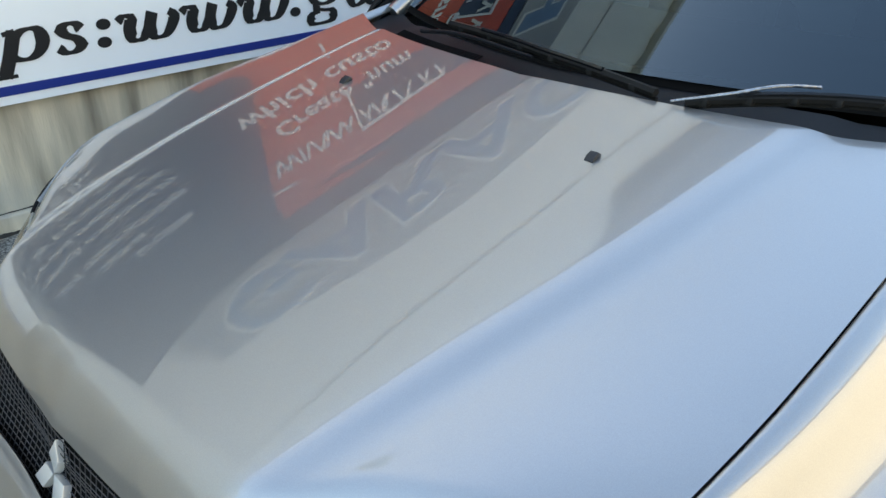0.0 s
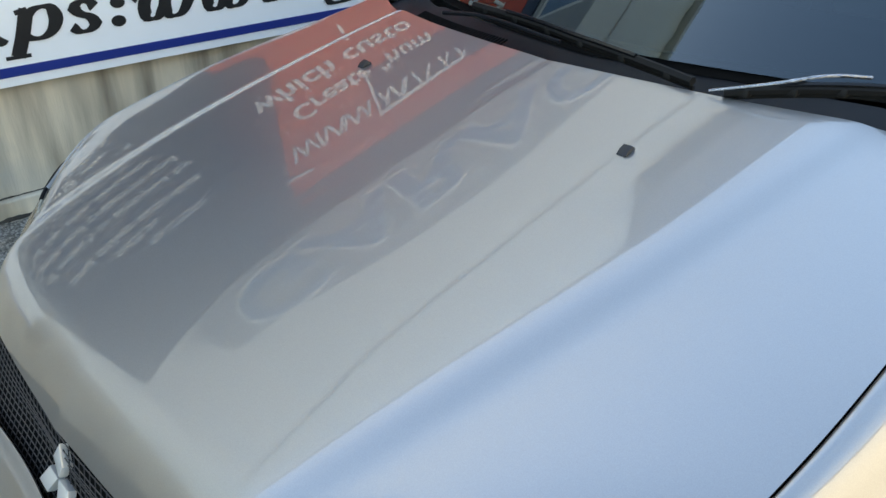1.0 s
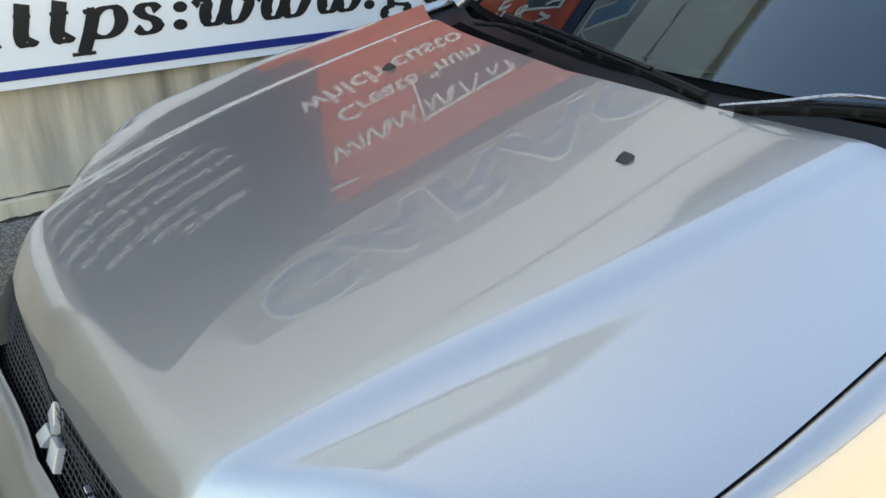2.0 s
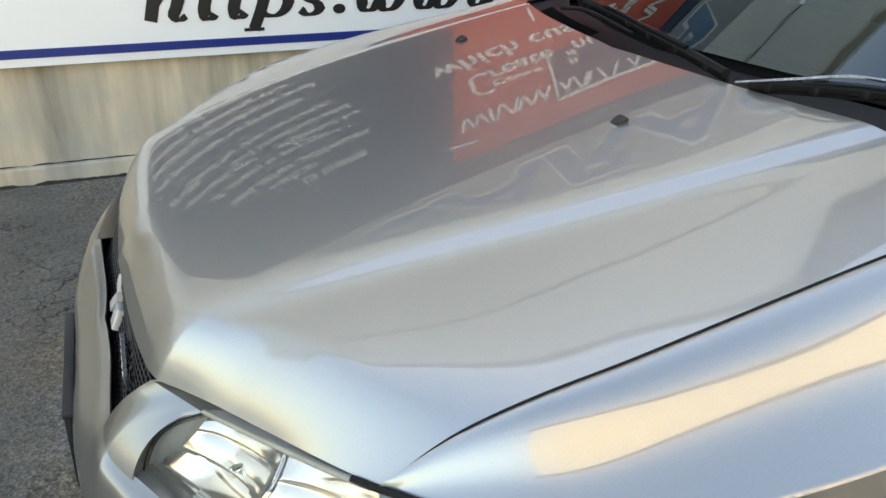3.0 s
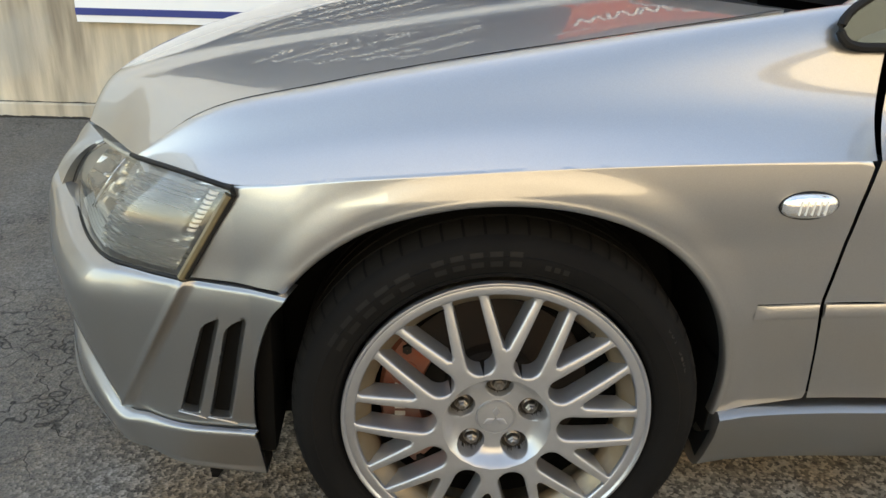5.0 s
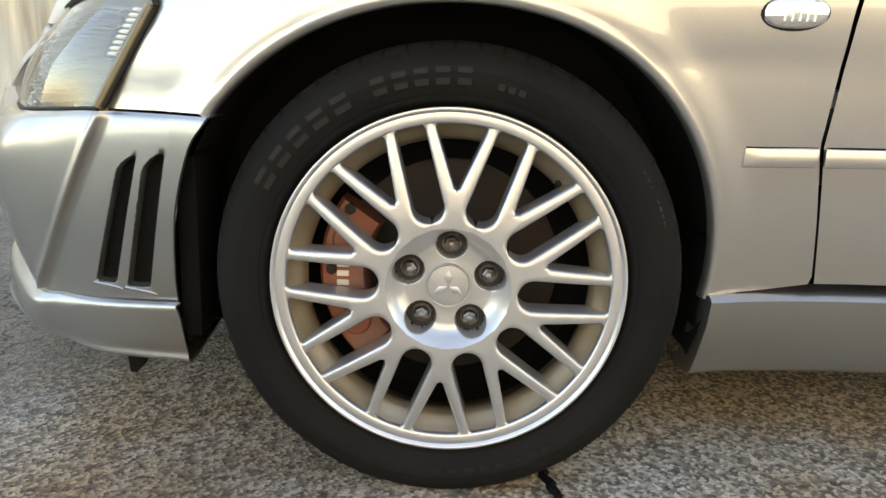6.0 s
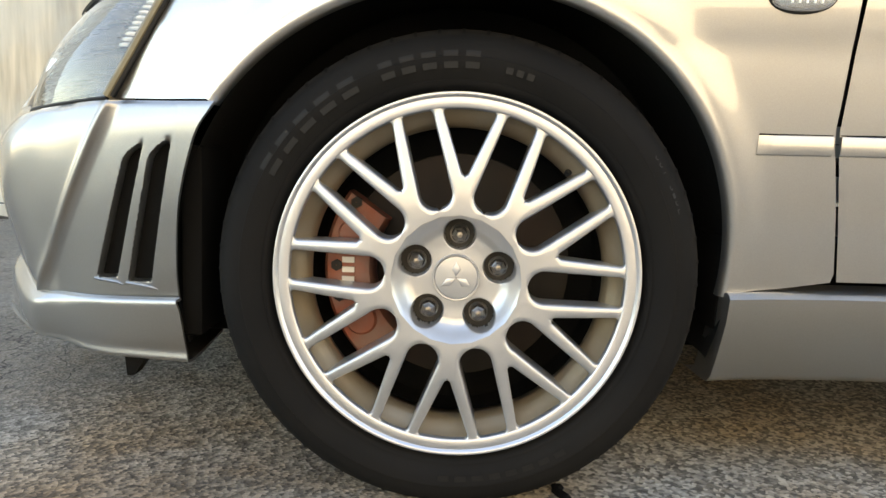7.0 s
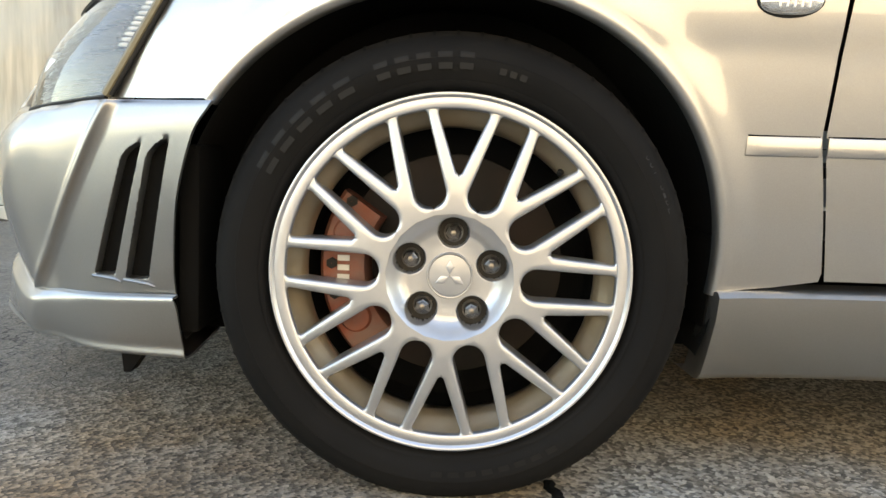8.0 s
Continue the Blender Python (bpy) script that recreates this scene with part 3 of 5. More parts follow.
gap_z = soft_curve([-0.78, -0.68, -0.555, -0.50, -0.441, -0.381, -0.318, -0.19, 0.0, 0.14, 0.27, 0.42], [0.585, 0.615, 0.667, 0.713, 0.747, 0.767, 0.780, 0.808, 0.842, 0.864, 0.886, 0.912], 0.03)
mid_z = np.poly1d([-0.15627, -0.02755, -0.02526, 0.17162, 0.90512])


ridge_y = soft_curve([-0.77, -0.60, -0.45, -0.29, 0.0, 0.20, 0.42], [0.372, 0.414, 0.443, 0.472, 0.508, 0.530, 0.55], 0.06)
hood_front = smooth_curve([0.0, 0.20, 0.33, 0.375, 0.395, 0.415, 0.45, 0.55, 0.65, 0.696], [-0.772, -0.768, -0.758, -0.751, -0.744, -0.728, -0.702, -0.640, -0.582, -0.553])
front_roll = soft_curve([0.0, 0.20, 0.30, 0.36, 0.452, 0.57, 0.697], [0.648, 0.648, 0.648, 0.647, 0.645, 0.650, 0.664], 0.02)
hood_rear = smooth_curve([0.0, 0.2, 0.39, 0.55, 0.74], [0.172, 0.183, 0.212, 0.262, 0.372])
ridge_drop = soft_curve([-0.78, -0.60, -0.50, -0.44, -0.30, 0.0, 0.42], [0.0120, 0.0125, 0.0130, 0.0132, 0.0130, 0.0115, 0.0095], 0.05)
ridge_soft = soft_curve([-0.78, -0.50, -0.30, 0.42], [0.0110, 0.0110, 0.0108, 0.0100], 0.06)


CROWN = 0.092


def soft_step(u):
    u = min(1.0, max(0.0, u))
    return u * u * u * (10 - 15 * u + 6 * u * u)


def hood_z(x, y):
    """Crowned panel with a rolled ridge on either side, broader towards the nose."""
    y = abs(y)
    zc, zg, yg, yr, fall, w = (float(f(x)) for f in (mid_z, gap_z, gap_y, ridge_y, ridge_drop, ridge_soft))
    a = CROWN
    rest = zc - fall - zg - a * yg**2
    return zc - a * y * y - rest * (y / yg) ** 12 - fall / (1 + math.exp(-(y - yr) / w))


def build_hood():
    vs = np.linspace(-1, 1, 241)
    cols = []
    for v in vs:
        x0, x1 = float(hood_front(abs(v) * 0.696)), float(hood_rear(abs(v) * 0.738))
        line = []
        for s in np.linspace(0, 1, 120):
            x = x0 + (x1 - x0) * (s**1.25)
            y = v * (float(gap_y(x)) - 0.0010)
            line.append((x, y, hood_z(x, y)))
        # the front edge rolls down to the grille and to the lamp's top
        ya = abs(line[0][1])
        fall = float(front_roll(ya)) - line[0][2]
        lamp_side = soft_step((ya - 0.38) / 0.12)
        reach, power = 0.070 + 0.016 * lamp_side, 2.1 - 0.4 * lamp_side
        line = [(x, y, z + fall * max(0.0, 1 - (x - x0) / reach) ** power) for x, y, z in line]
        cols.append(line)
    # turned-down lips at the front and rear
    out = []
    for line in cols:
        x, y, z = line[0]
        xr, yr, zr = line[-1]
        front = [(x + 0.040, y * 0.995, z - 0.030), (x + 0.006, y * 0.999, z - 0.007)]
        rear = [(xr + 0.0003, yr, zr - 0.004), (xr + 0.0003, yr, zr - 0.016)]
        out.append(front + line + rear)
    bm = sheet(out)
    sheet([[(x, y + 0.001, z - 0.0015) for x, y, z in out[0]], [(x, y + 0.004, z - 0.022) for x, y, z in out[0]]], bm=bm)
    sheet([[(x, y - 0.001, z - 0.0015) for x, y, z in out[-1]], [(x, y - 0.004, z - 0.022) for x, y, z in out[-1]]], bm=bm)
    return part("hood", bm, PAINT, car, sharp=50)


hood = build_hood()

crease_y = soft_curve([-0.56, -0.50, -0.46, -0.38, -0.30, -0.20, -0.10, 0.0, 0.13, 0.30, 0.50, 1.0, 2.0, 3.0, 3.6], [0.696, 0.757, 0.790, 0.838, 0.858, 0.878, 0.890, 0.892, 0.888, 0.878, 0.872, 0.872, 0.872, 0.872, 0.84], 0.035)
crease_z = soft_curve([-0.56, -0.50, -0.46, -0.38, -0.30, -0.20, -0.10, 0.0, 0.13, 0.30, 0.50, 1.0, 2.0, 3.0, 3.6], [0.660, 0.669, 0.672, 0.668, 0.681, 0.695, 0.706, 0.714, 0.719, 0.722, 0.724, 0.728, 0.735, 0.74, 0.74], 0.035)
belt_y = soft_curve([0.27, 0.42, 0.6, 1.0, 2.0, 3.0, 3.6], [0.741, 0.765, 0.790, 0.795, 0.79, 0.77, 0.72], 0.03)
belt_z = soft_curve([0.27, 0.42, 0.6, 1.0, 2.0, 3.0, 3.6], [0.886, 0.895, 0.882, 0.888, 0.915, 0.96, 0.97], 0.03)
ARCH = (-0.006, 0.311)


def arch_point(deg):
    """Edge of the wheel opening; 0 is straight ahead of the hub, 90 above it."""
    a = radians(deg)
    r = 0.383 - 0.016 * max(0.0, math.sin(a)) ** 5
    return ARCH[0] - r * math.cos(a), ARCH[1] + r * math.sin(a)


def side_y(x, z):
    """How far out the flank lies below the crease."""
    k, zk = float(crease_y(max(x, -0.385))), float(crease_z(max(x, -0.385)))
    d = max(0.0, zk - z)
    k += 0.16 * d * min(1.0, max(0.0, (-0.2 - x) / 0.1)) - 0.2 * max(0.0, -0.385 - x)
    y = k + 0.004 * math.sin(min(1, d / 0.12) * math.pi) - (0.022 + 0.018 * min(1.0, max(0.0, (x - 0.25) / 0.2))) * (d / 0.43) ** 2
    r = math.hypot(x - ARCH[0], z - ARCH[1])
    k = min(1.0, max(0.0, (r - 0.385) / 0.045))
    y += 0.0045 * (1 - k * k * (3 - 2 * k)) * min(1.0, d / 0.035)
    return y


_s = np.linspace(0, 1, 101)
_m = 0.85 + 1.0 * np.exp(-(((_s - 0.38) / 0.20) ** 2)) - 0.55 * np.exp(-((_s / 0.12) ** 2)) - 0.38 * _s**3
_d = np.r_[0, np.cumsum((_m[1:] + _m[:-1]) / 2)]
_d = _d / _d[-1]


def drop(s):
    """Share of the fall from the hood gap to the crease: steep at first, hollow before the crease."""
    return float(np.interp(s, _s, _d))


def lean(x, z):
    """The door gap leans back towards the top."""
    return x + max(0.0, z - 0.66) * 0.13 * min(1.0, max(0.0, (x - 0.2) / 0.274))


def fender(mirror):
    xs = np.linspace(-0.555, 0.474, 84)
    cols = []
    for x in xs:
        gy, gz, ky, kz = (float(f(x)) for f in (gap_y, gap_z, crease_y, crease_z))
        gy += 0.0010
        col = [(x, -(gy - 0.004), gz - 0.02), (x, -(gy), gz - 0.002)]
        for s in np.linspace(0.02, 1, 30):
            d = drop(s)
            lift = 0.006 * math.sin(math.pi * s)
            col.append((x, -(gy + (ky - gy) * s), gz + (kz - gz) * d + lift * min(1, (gz - kz) / 0.1)))
        cols.append([(lean(p[0], p[2]), p[1], p[2]) for p in col])
    bm = sheet(cols, mirror)
    # flank below the crease, fanned between the wheel opening and the outline
    rim = [arch_point(d) for d in np.concatenate([np.linspace(34.5, 120, 60), np.linspace(121, 184, 40)])]
    outer = [(-0.463, 0.5285), (-0.420, 0.602), (-0.381, 0.6675)] + [(x, float(crease_z(x))) for x in np.linspace(-0.36, 0.474, 40)] + [(0.476, 0.62), (0.476, 0.50), (0.500, 0.40), (0.520, 0.306), (0.45, 0.296), (0.372, 0.290)]
    outer = poly(outer, 100)
    rows = []
    for (ax, az), (ox, oz) in zip(rim, outer):
        row = []
        for v in np.linspace(0, 1, 22):
            x, z = ax + (ox - ax) * v, az + (oz - az) * v
            row.append((lean(x, z), -side_y(x, z), z))
        row.append((row[-1][0], row[-1][1] + 0.006, row[-1][2] + 0.003))
        # rolled lip into the wheel opening
        dx, dz = ax - ARCH[0], az - ARCH[1]
        n = math.hypot(dx, dz)
        ux, uz = dx / n, dz / n
        y0 = row[0][1]
        lip = [(ax - ux * 0.0135, y0 + 0.020, az - uz * 0.0135), (ax - ux * 0.0138, y0 + 0.008, az - uz * 0.0138), (ax - ux * 0.0115, y0 + 0.0015, az - uz * 0.0115), (ax - ux * 0.0060, y0 - 0.0012, az - uz * 0.0060), (ax - ux * 0.0015, y0 - 0.0004, az - uz * 0.0015)]
        rows.append(lip + row)
    sheet(rows, mirror, bm=bm)
    bmesh.ops.remove_doubles(bm, verts=bm.verts, dist=0.0012)
    part("front_fender", bm, PAINT, car, sharp=60)


for side in (False, True):
    fender(side)


def panel_back(name, mirror):
    """Doors and rear flank behind the fender."""
    def col(x, z0):
        by, bz, ky, kz = float(belt_y(x)), float(belt_z(x)), float(crease_y(x)), float(crease_z(x))
        c = [(x, -(by - 0.02), bz + 0.004), (x, -by, bz)]
        for s in np.linspace(0.05, 1, 12):
            d = drop(s)
            c.append((x, -(by + (ky - by) * s), bz + (kz - bz) * d + 0.006 * math.sin(math.pi * s)))
        for z in np.linspace(kz - 0.005, z0, 18):
            c.append((x, -side_y(x, z), z))
        return c

    def leaf(tag, x_top, x_low, x_end, low=0.306):
        cols = []
        for u in np.linspace(0, 1, 24):
            c = []
            for x, y, z in col(0.5 + u, low):
                k = min(1.0, max(0.0, (0.50 - z) / 0.2))
                xs = x_top + (x_low - x_top) * k + max(0.0, z - 0.66) * 0.13
                xx = xs + (x_end - xs) * u
                by = col_cache(xx, z)
                c.append((xx, -by, z))
            cols.append(c)
        bm = sheet(cols, mirror)
        return part(tag, bm, PAINT, car, sharp=28)

    def col_cache(x, z):
        by, bz, ky, kz = float(belt_y(x)), float(belt_z(x)), float(crease_y(x)), float(crease_z(x))
        if z <= kz:
            return side_y(x, z)
        t = min(1.0, (bz + 0.004 - z) / max(1e-6, bz - kz))
        lo, hi = 0.0, 1.0
        for _ in range(18):
            s = (lo + hi) / 2
            zz = bz + (kz - bz) * drop(s) + 0.006 * math.sin(math.pi * s)
            lo, hi = (s, hi) if zz > z else (lo, s)
        return by + (ky - by) * (lo + hi) / 2

    door = leaf("front_door", 0.4815, 0.5255, 1.50)
    leaf("rear_door", 1.506, 1.506, 2.30)
    leaf("rear_quarter", 2.306, 2.306, 3.50)
    return door


for side in (False, True):
    panel_back("flank", side)


def strips(mirror):
    """Raised rubbing strip and the side repeater lamp."""
    sg = 1 if mirror else -1
    for x0, x1 in ((0.378, 0.474), (0.484, 1.495)):
        rows = []
        for x in np.linspace(x0, x1, 12):
            y = side_y(x, 0.49)
            grow = min(1.0, (x - x0) / 0.02 + 0.1) if x0 < 0.4 else 1.0
            rows.append([(x, sg * (y - 0.002), 0.4985), (x, sg * (y + 0.0042 * grow), 0.4978), (x, sg * (y + 0.0052 * grow), 0.4962), (x, sg * (y + 0.0062 * grow), 0.480), (x, sg * (y + 0.0045 * grow), 0.4745), (x, sg * (y - 0.001), 0.473)])
        strip = part("rubbing_strip", sheet(rows), PAINT, car)
        # thin black line drawn for the shade above the strip
        groove = bmesh.new()
        tube([(r[0][0], r[0][1] + sg * 0.002, 0.4995) for r in rows], 0.0014, 5, groove)
        part("groove", groove, DARK, strip)
    bm = bmesh.new()
    n = 28
    rings = []
    for k, (r, d) in enumerate(((1.0, -0.002), (0.97, 0.005), (0.80, 0.010), (0.4, 0.0125), (0.05, 0.013))):
        rings.append([(0.402 + 0.040 * r * math.copysign(abs(math.cos(a)) ** 0.8, math.cos(a)), sg * (side_y(0.402, 0.662) + d), 0.662 + 0.0185 * r * math.copysign(abs(math.sin(a)) ** 0.8, math.sin(a))) for a in np.linspace(0, 2 * math.pi, n, endpoint=False)])
    m = part("side_repeater", sheet(rings, closed=True), RIBBED, car, "clear oval repeater lamp")
    ring = bmesh.new()
    tube([(0.402 + 0.0405 * math.cos(a), sg * (side_y(0.402, 0.662) + 0.001), 0.662 + 0.019 * math.sin(a)) for a in np.linspace(0, 2 * math.pi, 30)], 0.0022, 6, ring, cap=False)
    part("seal", ring, SEAL, m)
    for k in range(5):
        part("rib", tube([(0.385 + 0.009 * k, sg * (side_y(0.402, 0.662) + 0.0125), 0.652), (0.385 + 0.009 * k, sg * (side_y(0.402, 0.662) + 0.0125), 0.672)], 0.0014, 5), LAMP_TRIM, m)


for side in (False, True):
    strips(side)


def sill(mirror):
    rows = []
    for x in np.linspace(0.372, 2.35, 40):
        y = side_y(x, 0.30)
        prof = [(y - 0.03, 0.297), (y - 0.006, 0.293), (y + 0.008, 0.290), (y + 0.015, 0.284), (y + 0.012, 0.25), (y - 0.006, 0.195), (y - 0.018, 0.168), (y - 0.03, 0.158), (y - 0.12, 0.156)]
        rows.append([(x, -q, z) for q, z in prof])
    bm = sheet(rows, mirror)
    first = rows[0]
    sheet([[(x, y, z) for x, y, z in first], [(x - 0.003, y + 0.008, z) for x, y, z in first], [(x - 0.003, y + 0.06, z) for x, y, z in first]], mirror, bm=bm)
    part("side_skirt", bm, DIM_SILVER, car, sharp=45)


for side in (False, True):
    sill(side)


def liner(mirror):
    """Dark wheel housing inside the arch."""
    sg = 1 if mirror else -1
    for cx in (0.0, 2.625):
        rows = []
        for y in (0.846, 0.80, 0.70, 0.56):
            row = []
            for d in np.linspace(-18, 198, 50):
                a = radians(d)
                r = 0.374 if y > 0.84 else 0.382
                row.append((cx - r * math.cos(a), sg * y, 0.315 + r * math.sin(a)))
            rows.append(row)
        rows.append([(cx + (p[0] - cx) * 0.02, p[1], 0.315 + (p[2] - 0.315) * 0.02) for p in rows[-1]])
        part("wheel_liner", sheet(rows), LINER, car)
    # black blocks added to keep the ends of the arch in shade
    part("mud_flap", box((0.012, 0.14, 0.13), (0.372, sg * 0.76, 0.30), 0.003), DARK, car)
    part("mud_flap", box((0.03, 0.12, 0.26), (-0.352, sg * 0.785, 0.34), 0.006), DARK, car)


for side in (False, True):
    liner(side)


# ---- bumper ----
# plan curves from the wheel opening to the nose
EDGE_TOP = [(-0.306, 0.893, 0.524), (-0.463, 0.846, 0.525), (-0.545, 0.800, 0.520), (-0.612, 0.748, 0.516), (-0.70, 0.600, 0.518), (-0.799, 0.425, 0.540), (-0.814, 0.386, 0.558), (-0.816, 0.345, 0.556), (-0.814, 0.30, 0.548), (-0.818, 0.18, 0.545), (-0.825, 0.0, 0.546)]
EDGE_SHOULDER = [(-0.312, 0.896, 0.515), (-0.467, 0.851, 0.514), (-0.556, 0.806, 0.508), (-0.635, 0.755, 0.503), (-0.730, 0.608, 0.505), (-0.820, 0.432, 0.518), (-0.835, 0.387, 0.531), (-0.837, 0.340, 0.533), (-0.838, 0.31, 0.532), (-0.842, 0.19, 0.532), (-0.846, 0.0, 0.534)]
EDGE_BULGE = [(-0.335, 0.893, 0.48), (-0.475, 0.854, 0.478), (-0.571, 0.81, 0.47), (-0.66, 0.757, 0.462), (-0.758, 0.606, 0.462), (-0.834, 0.44, 0.465), (-0.849, 0.392, 0.48), (-0.86, 0.34, 0.485), (-0.864, 0.31, 0.485), (-0.876, 0.18, 0.487), (-0.874, 0.0, 0.488)]
EDGE_WAIST = [(-0.358, 0.886, 0.4), (-0.4833, 0.853, 0.4), (-0.5741, 0.81, 0.395), (-0.6604, 0.756, 0.39), (-0.7568, 0.606, 0.39), (-0.8338, 0.44, 0.39), (-0.8517, 0.392, 0.395), (-0.8636, 0.34, 0.4), (-0.8684, 0.31, 0.4), (-0.8796, 0.18, 0.4), (-0.8766, 0.0, 0.4)]
EDGE_TUCK = [(-0.366, 0.874, 0.31), (-0.4854, 0.848, 0.305), (-0.5627, 0.81, 0.3), (-0.6276, 0.768, 0.298), (-0.7322, 0.606, 0.3), (-0.8072, 0.44, 0.3), (-0.8311, 0.392, 0.3), (-0.8449, 0.34, 0.3), (-0.8496, 0.31, 0.3), (-0.8634, 0.18, 0.3), (-0.8619, 0.0, 0.3)]
EDGE_LOW = [(-0.366, 0.864, 0.262), (-0.482, 0.846, 0.258), (-0.551, 0.814, 0.255), (-0.606, 0.778, 0.253), (-0.717, 0.612, 0.272), (-0.796, 0.442, 0.275), (-0.824, 0.392, 0.27), (-0.839, 0.34, 0.265), (-0.845, 0.31, 0.265), (-0.862, 0.18, 0.262), (-0.864, 0.0, 0.26)]
LIP_TOP = [(-0.366, 0.8655, 0.262), (-0.482, 0.8475, 0.258), (-0.552, 0.8155, 0.2555), (-0.6076, 0.7795, 0.2535), (-0.7195, 0.6135, 0.2725), (-0.798, 0.4435, 0.2755), (-0.8426, 0.305, 0.2645), (-0.8664, 0.0, 0.2595)]
LIP_OUT = [(-0.362, 0.867, 0.246), (-0.4814, 0.850, 0.243), (-0.5580, 0.820, 0.24), (-0.6202, 0.784, 0.238), (-0.7366, 0.616, 0.252), (-0.815, 0.446, 0.255), (-0.8744, 0.3, 0.236), (-0.8896, 0.0, 0.23)]
LIP_FACE = [(-0.356, 0.859, 0.194), (-0.4824, 0.843, 0.195), (-0.5556, 0.814, 0.199), (-0.6192, 0.778, 0.199), (-0.7396, 0.614, 0.203), (-0.818, 0.443, 0.205), (-0.8714, 0.3, 0.2), (-0.8856, 0.0, 0.2)]
LIP_BOTTOM = [(-0.352, 0.844, 0.173), (-0.4824, 0.828, 0.176), (-0.5496, 0.798, 0.185), (-0.6072, 0.762, 0.187), (-0.7336, 0.61, 0.19), (-0.811, 0.435, 0.192), (-0.8514, 0.29, 0.19), (-0.8646, 0.0, 0.188)]
LIP_BACK = [(-0.350, 0.70, 0.182), (-0.470, 0.70, 0.184), (-0.52, 0.68, 0.187), (-0.56, 0.64, 0.188), (-0.65, 0.52, 0.192), (-0.71, 0.37, 0.194), (-0.75, 0.25, 0.192), (-0.77, 0.0, 0.19)]
LEVELS = [EDGE_TOP, EDGE_SHOULDER, EDGE_BULGE, EDGE_WAIST, EDGE_TUCK, EDGE_LOW]
LIP_ROOT = [(x + 0.004, y - 0.005, z + 0.005) for x, y, z in LIP_TOP]
LIP_EDGE = [(x - 0.0012, y + 0.0014, z) for x, y, z in LIP_TOP]
LIP = [LIP_ROOT, LIP_EDGE, LIP_OUT, LIP_FACE, LIP_BOTTOM, LIP_BACK]


SLOTS = [((-0.433, 0.459), (-0.408, 0.473), (-0.488, 0.289), (-0.455, 0.287)), ((-0.396, 0.463), (-0.367, 0.477), (-0.439, 0.286), (-0.404, 0.283))]


def slot_depth(x, z):
    """How far the two slanted side slots sink at a place: sharp at the front edge, a long slope at the rear edge."""
    best = 0.0
    for tl, tr, bl, br in SLOTS:
        t = np.clip((tl[1] + 0.012 - z) / (tl[1] + 0.012 - bl[1]), 0, 1)
        left, right = tl[0] + (bl[0] - tl[0]) * t, tr[0] + (br[0] - tr[0]) * t
        # the top end is rounded off towards the front
        left = left + 0.020 * np.clip(1 - t / 0.14, 0, 1) ** 2
        front = np.clip((x - left) / 0.0035, 0, 1)
        rear = np.clip((right - x) / 0.0150, 0, 1)
        low = np.clip((z - bl[1]) / 0.003, 0, 1)
        high = np.clip((tr[1] + 0.004 - z) / 0.012, 0, 1)
        best = np.maximum(best, 0.032 * front * rear * low * high)
    return best


def lofted(levels, n, m, folded=False, dense=False):
    """Smooth sheet through plan curves stacked one under another."""
    lines = []
    for lv in levels:
        p = np.array(lv, float)
        u = np.linspace(0, 1, len(p))
        q = np.r_[np.linspace(0, 0.19, n // 2, endpoint=False), np.linspace(0.19, 1, n - n // 2)] if dense else np.linspace(0, 1, n)
        lines.append(np.stack([smooth_curve(u, p[:, k])(q) for k in range(3)], 1))
    lines = np.array(lines)
    w = np.linspace(0, 1, len(levels))
    q = np.linspace(0, 1, m)
    out = np.stack([np.stack([smooth_curve(w, lines[:, i, k])(q) for k in range(3)], 1) for i in range(n)], 0)
    if folded:
        # flat recessed panel behind a slanting fold line
        d = (out[:, :, 0] + 0.455) * 0.883 - (out[:, :, 2] - 0.525) * 0.47
        k = np.clip(d / 0.022 + 0.3, 0, 1)
        fade = np.clip((-0.31 - out[:, :, 0]) / 0.05, 0, 1)
        out[:, :, 1] -= (0.008 * k * k * (3 - 2 * k) - 0.0038 * np.exp(-(((d + 0.006) / 0.006) ** 2))) * fade
    return out


def bumper_sheet(levels, n, m, folded=False, slots=False):
    half = lofted(levels, n, m, folded, slots)
    if slots:
        deep = slot_depth(half[:, :, 0], half[:, :, 2]) * (half[:, :, 1] > 0.8)
        half[:, :, 1] -= deep
    rows = [[(x, -y, z) for x, y, z in r] for r in half]
    rows += [[(x, y, z) for x, y, z in r] for r in half[::-1][1:]]
    return sheet(rows)


bumper = part("front_bumper", thick(bumper_sheet(LEVELS, 300, 150, True, True), 0.004), DIM_SILVER, car, "satin silver bumper cover with slanted side slots", sharp=38)
part("chin_spoiler", thick(bumper_sheet(LIP, 60, 46), 0.004), DIM_SILVER, car, sharp=35)


def bumper_y(x, z):
    """Half width of the bumper side at a place near the wheel."""
    half = BUMP
    d = np.abs(half[:, :, 0] - x) + np.abs(half[:, :, 2] - z)
    i, j = np.unravel_index(d.argmin(), d.shape)
    return float(half[i, j, 1])


BUMP = lofted(LEVELS, 300, 160, True)
for sg in (-1, 1):
    rows = [[(p[0], sg * p[1], p[2] - 0.001) for p in BUMP[:, 0] if p[1] > 0.44], [(p[0] + 0.012, sg * (p[1] - 0.040), p[2] + 0.001) for p in BUMP[:, 0] if p[1] > 0.44]]
    part("bumper_flange", sheet(rows), DIM_SILVER, bumper)


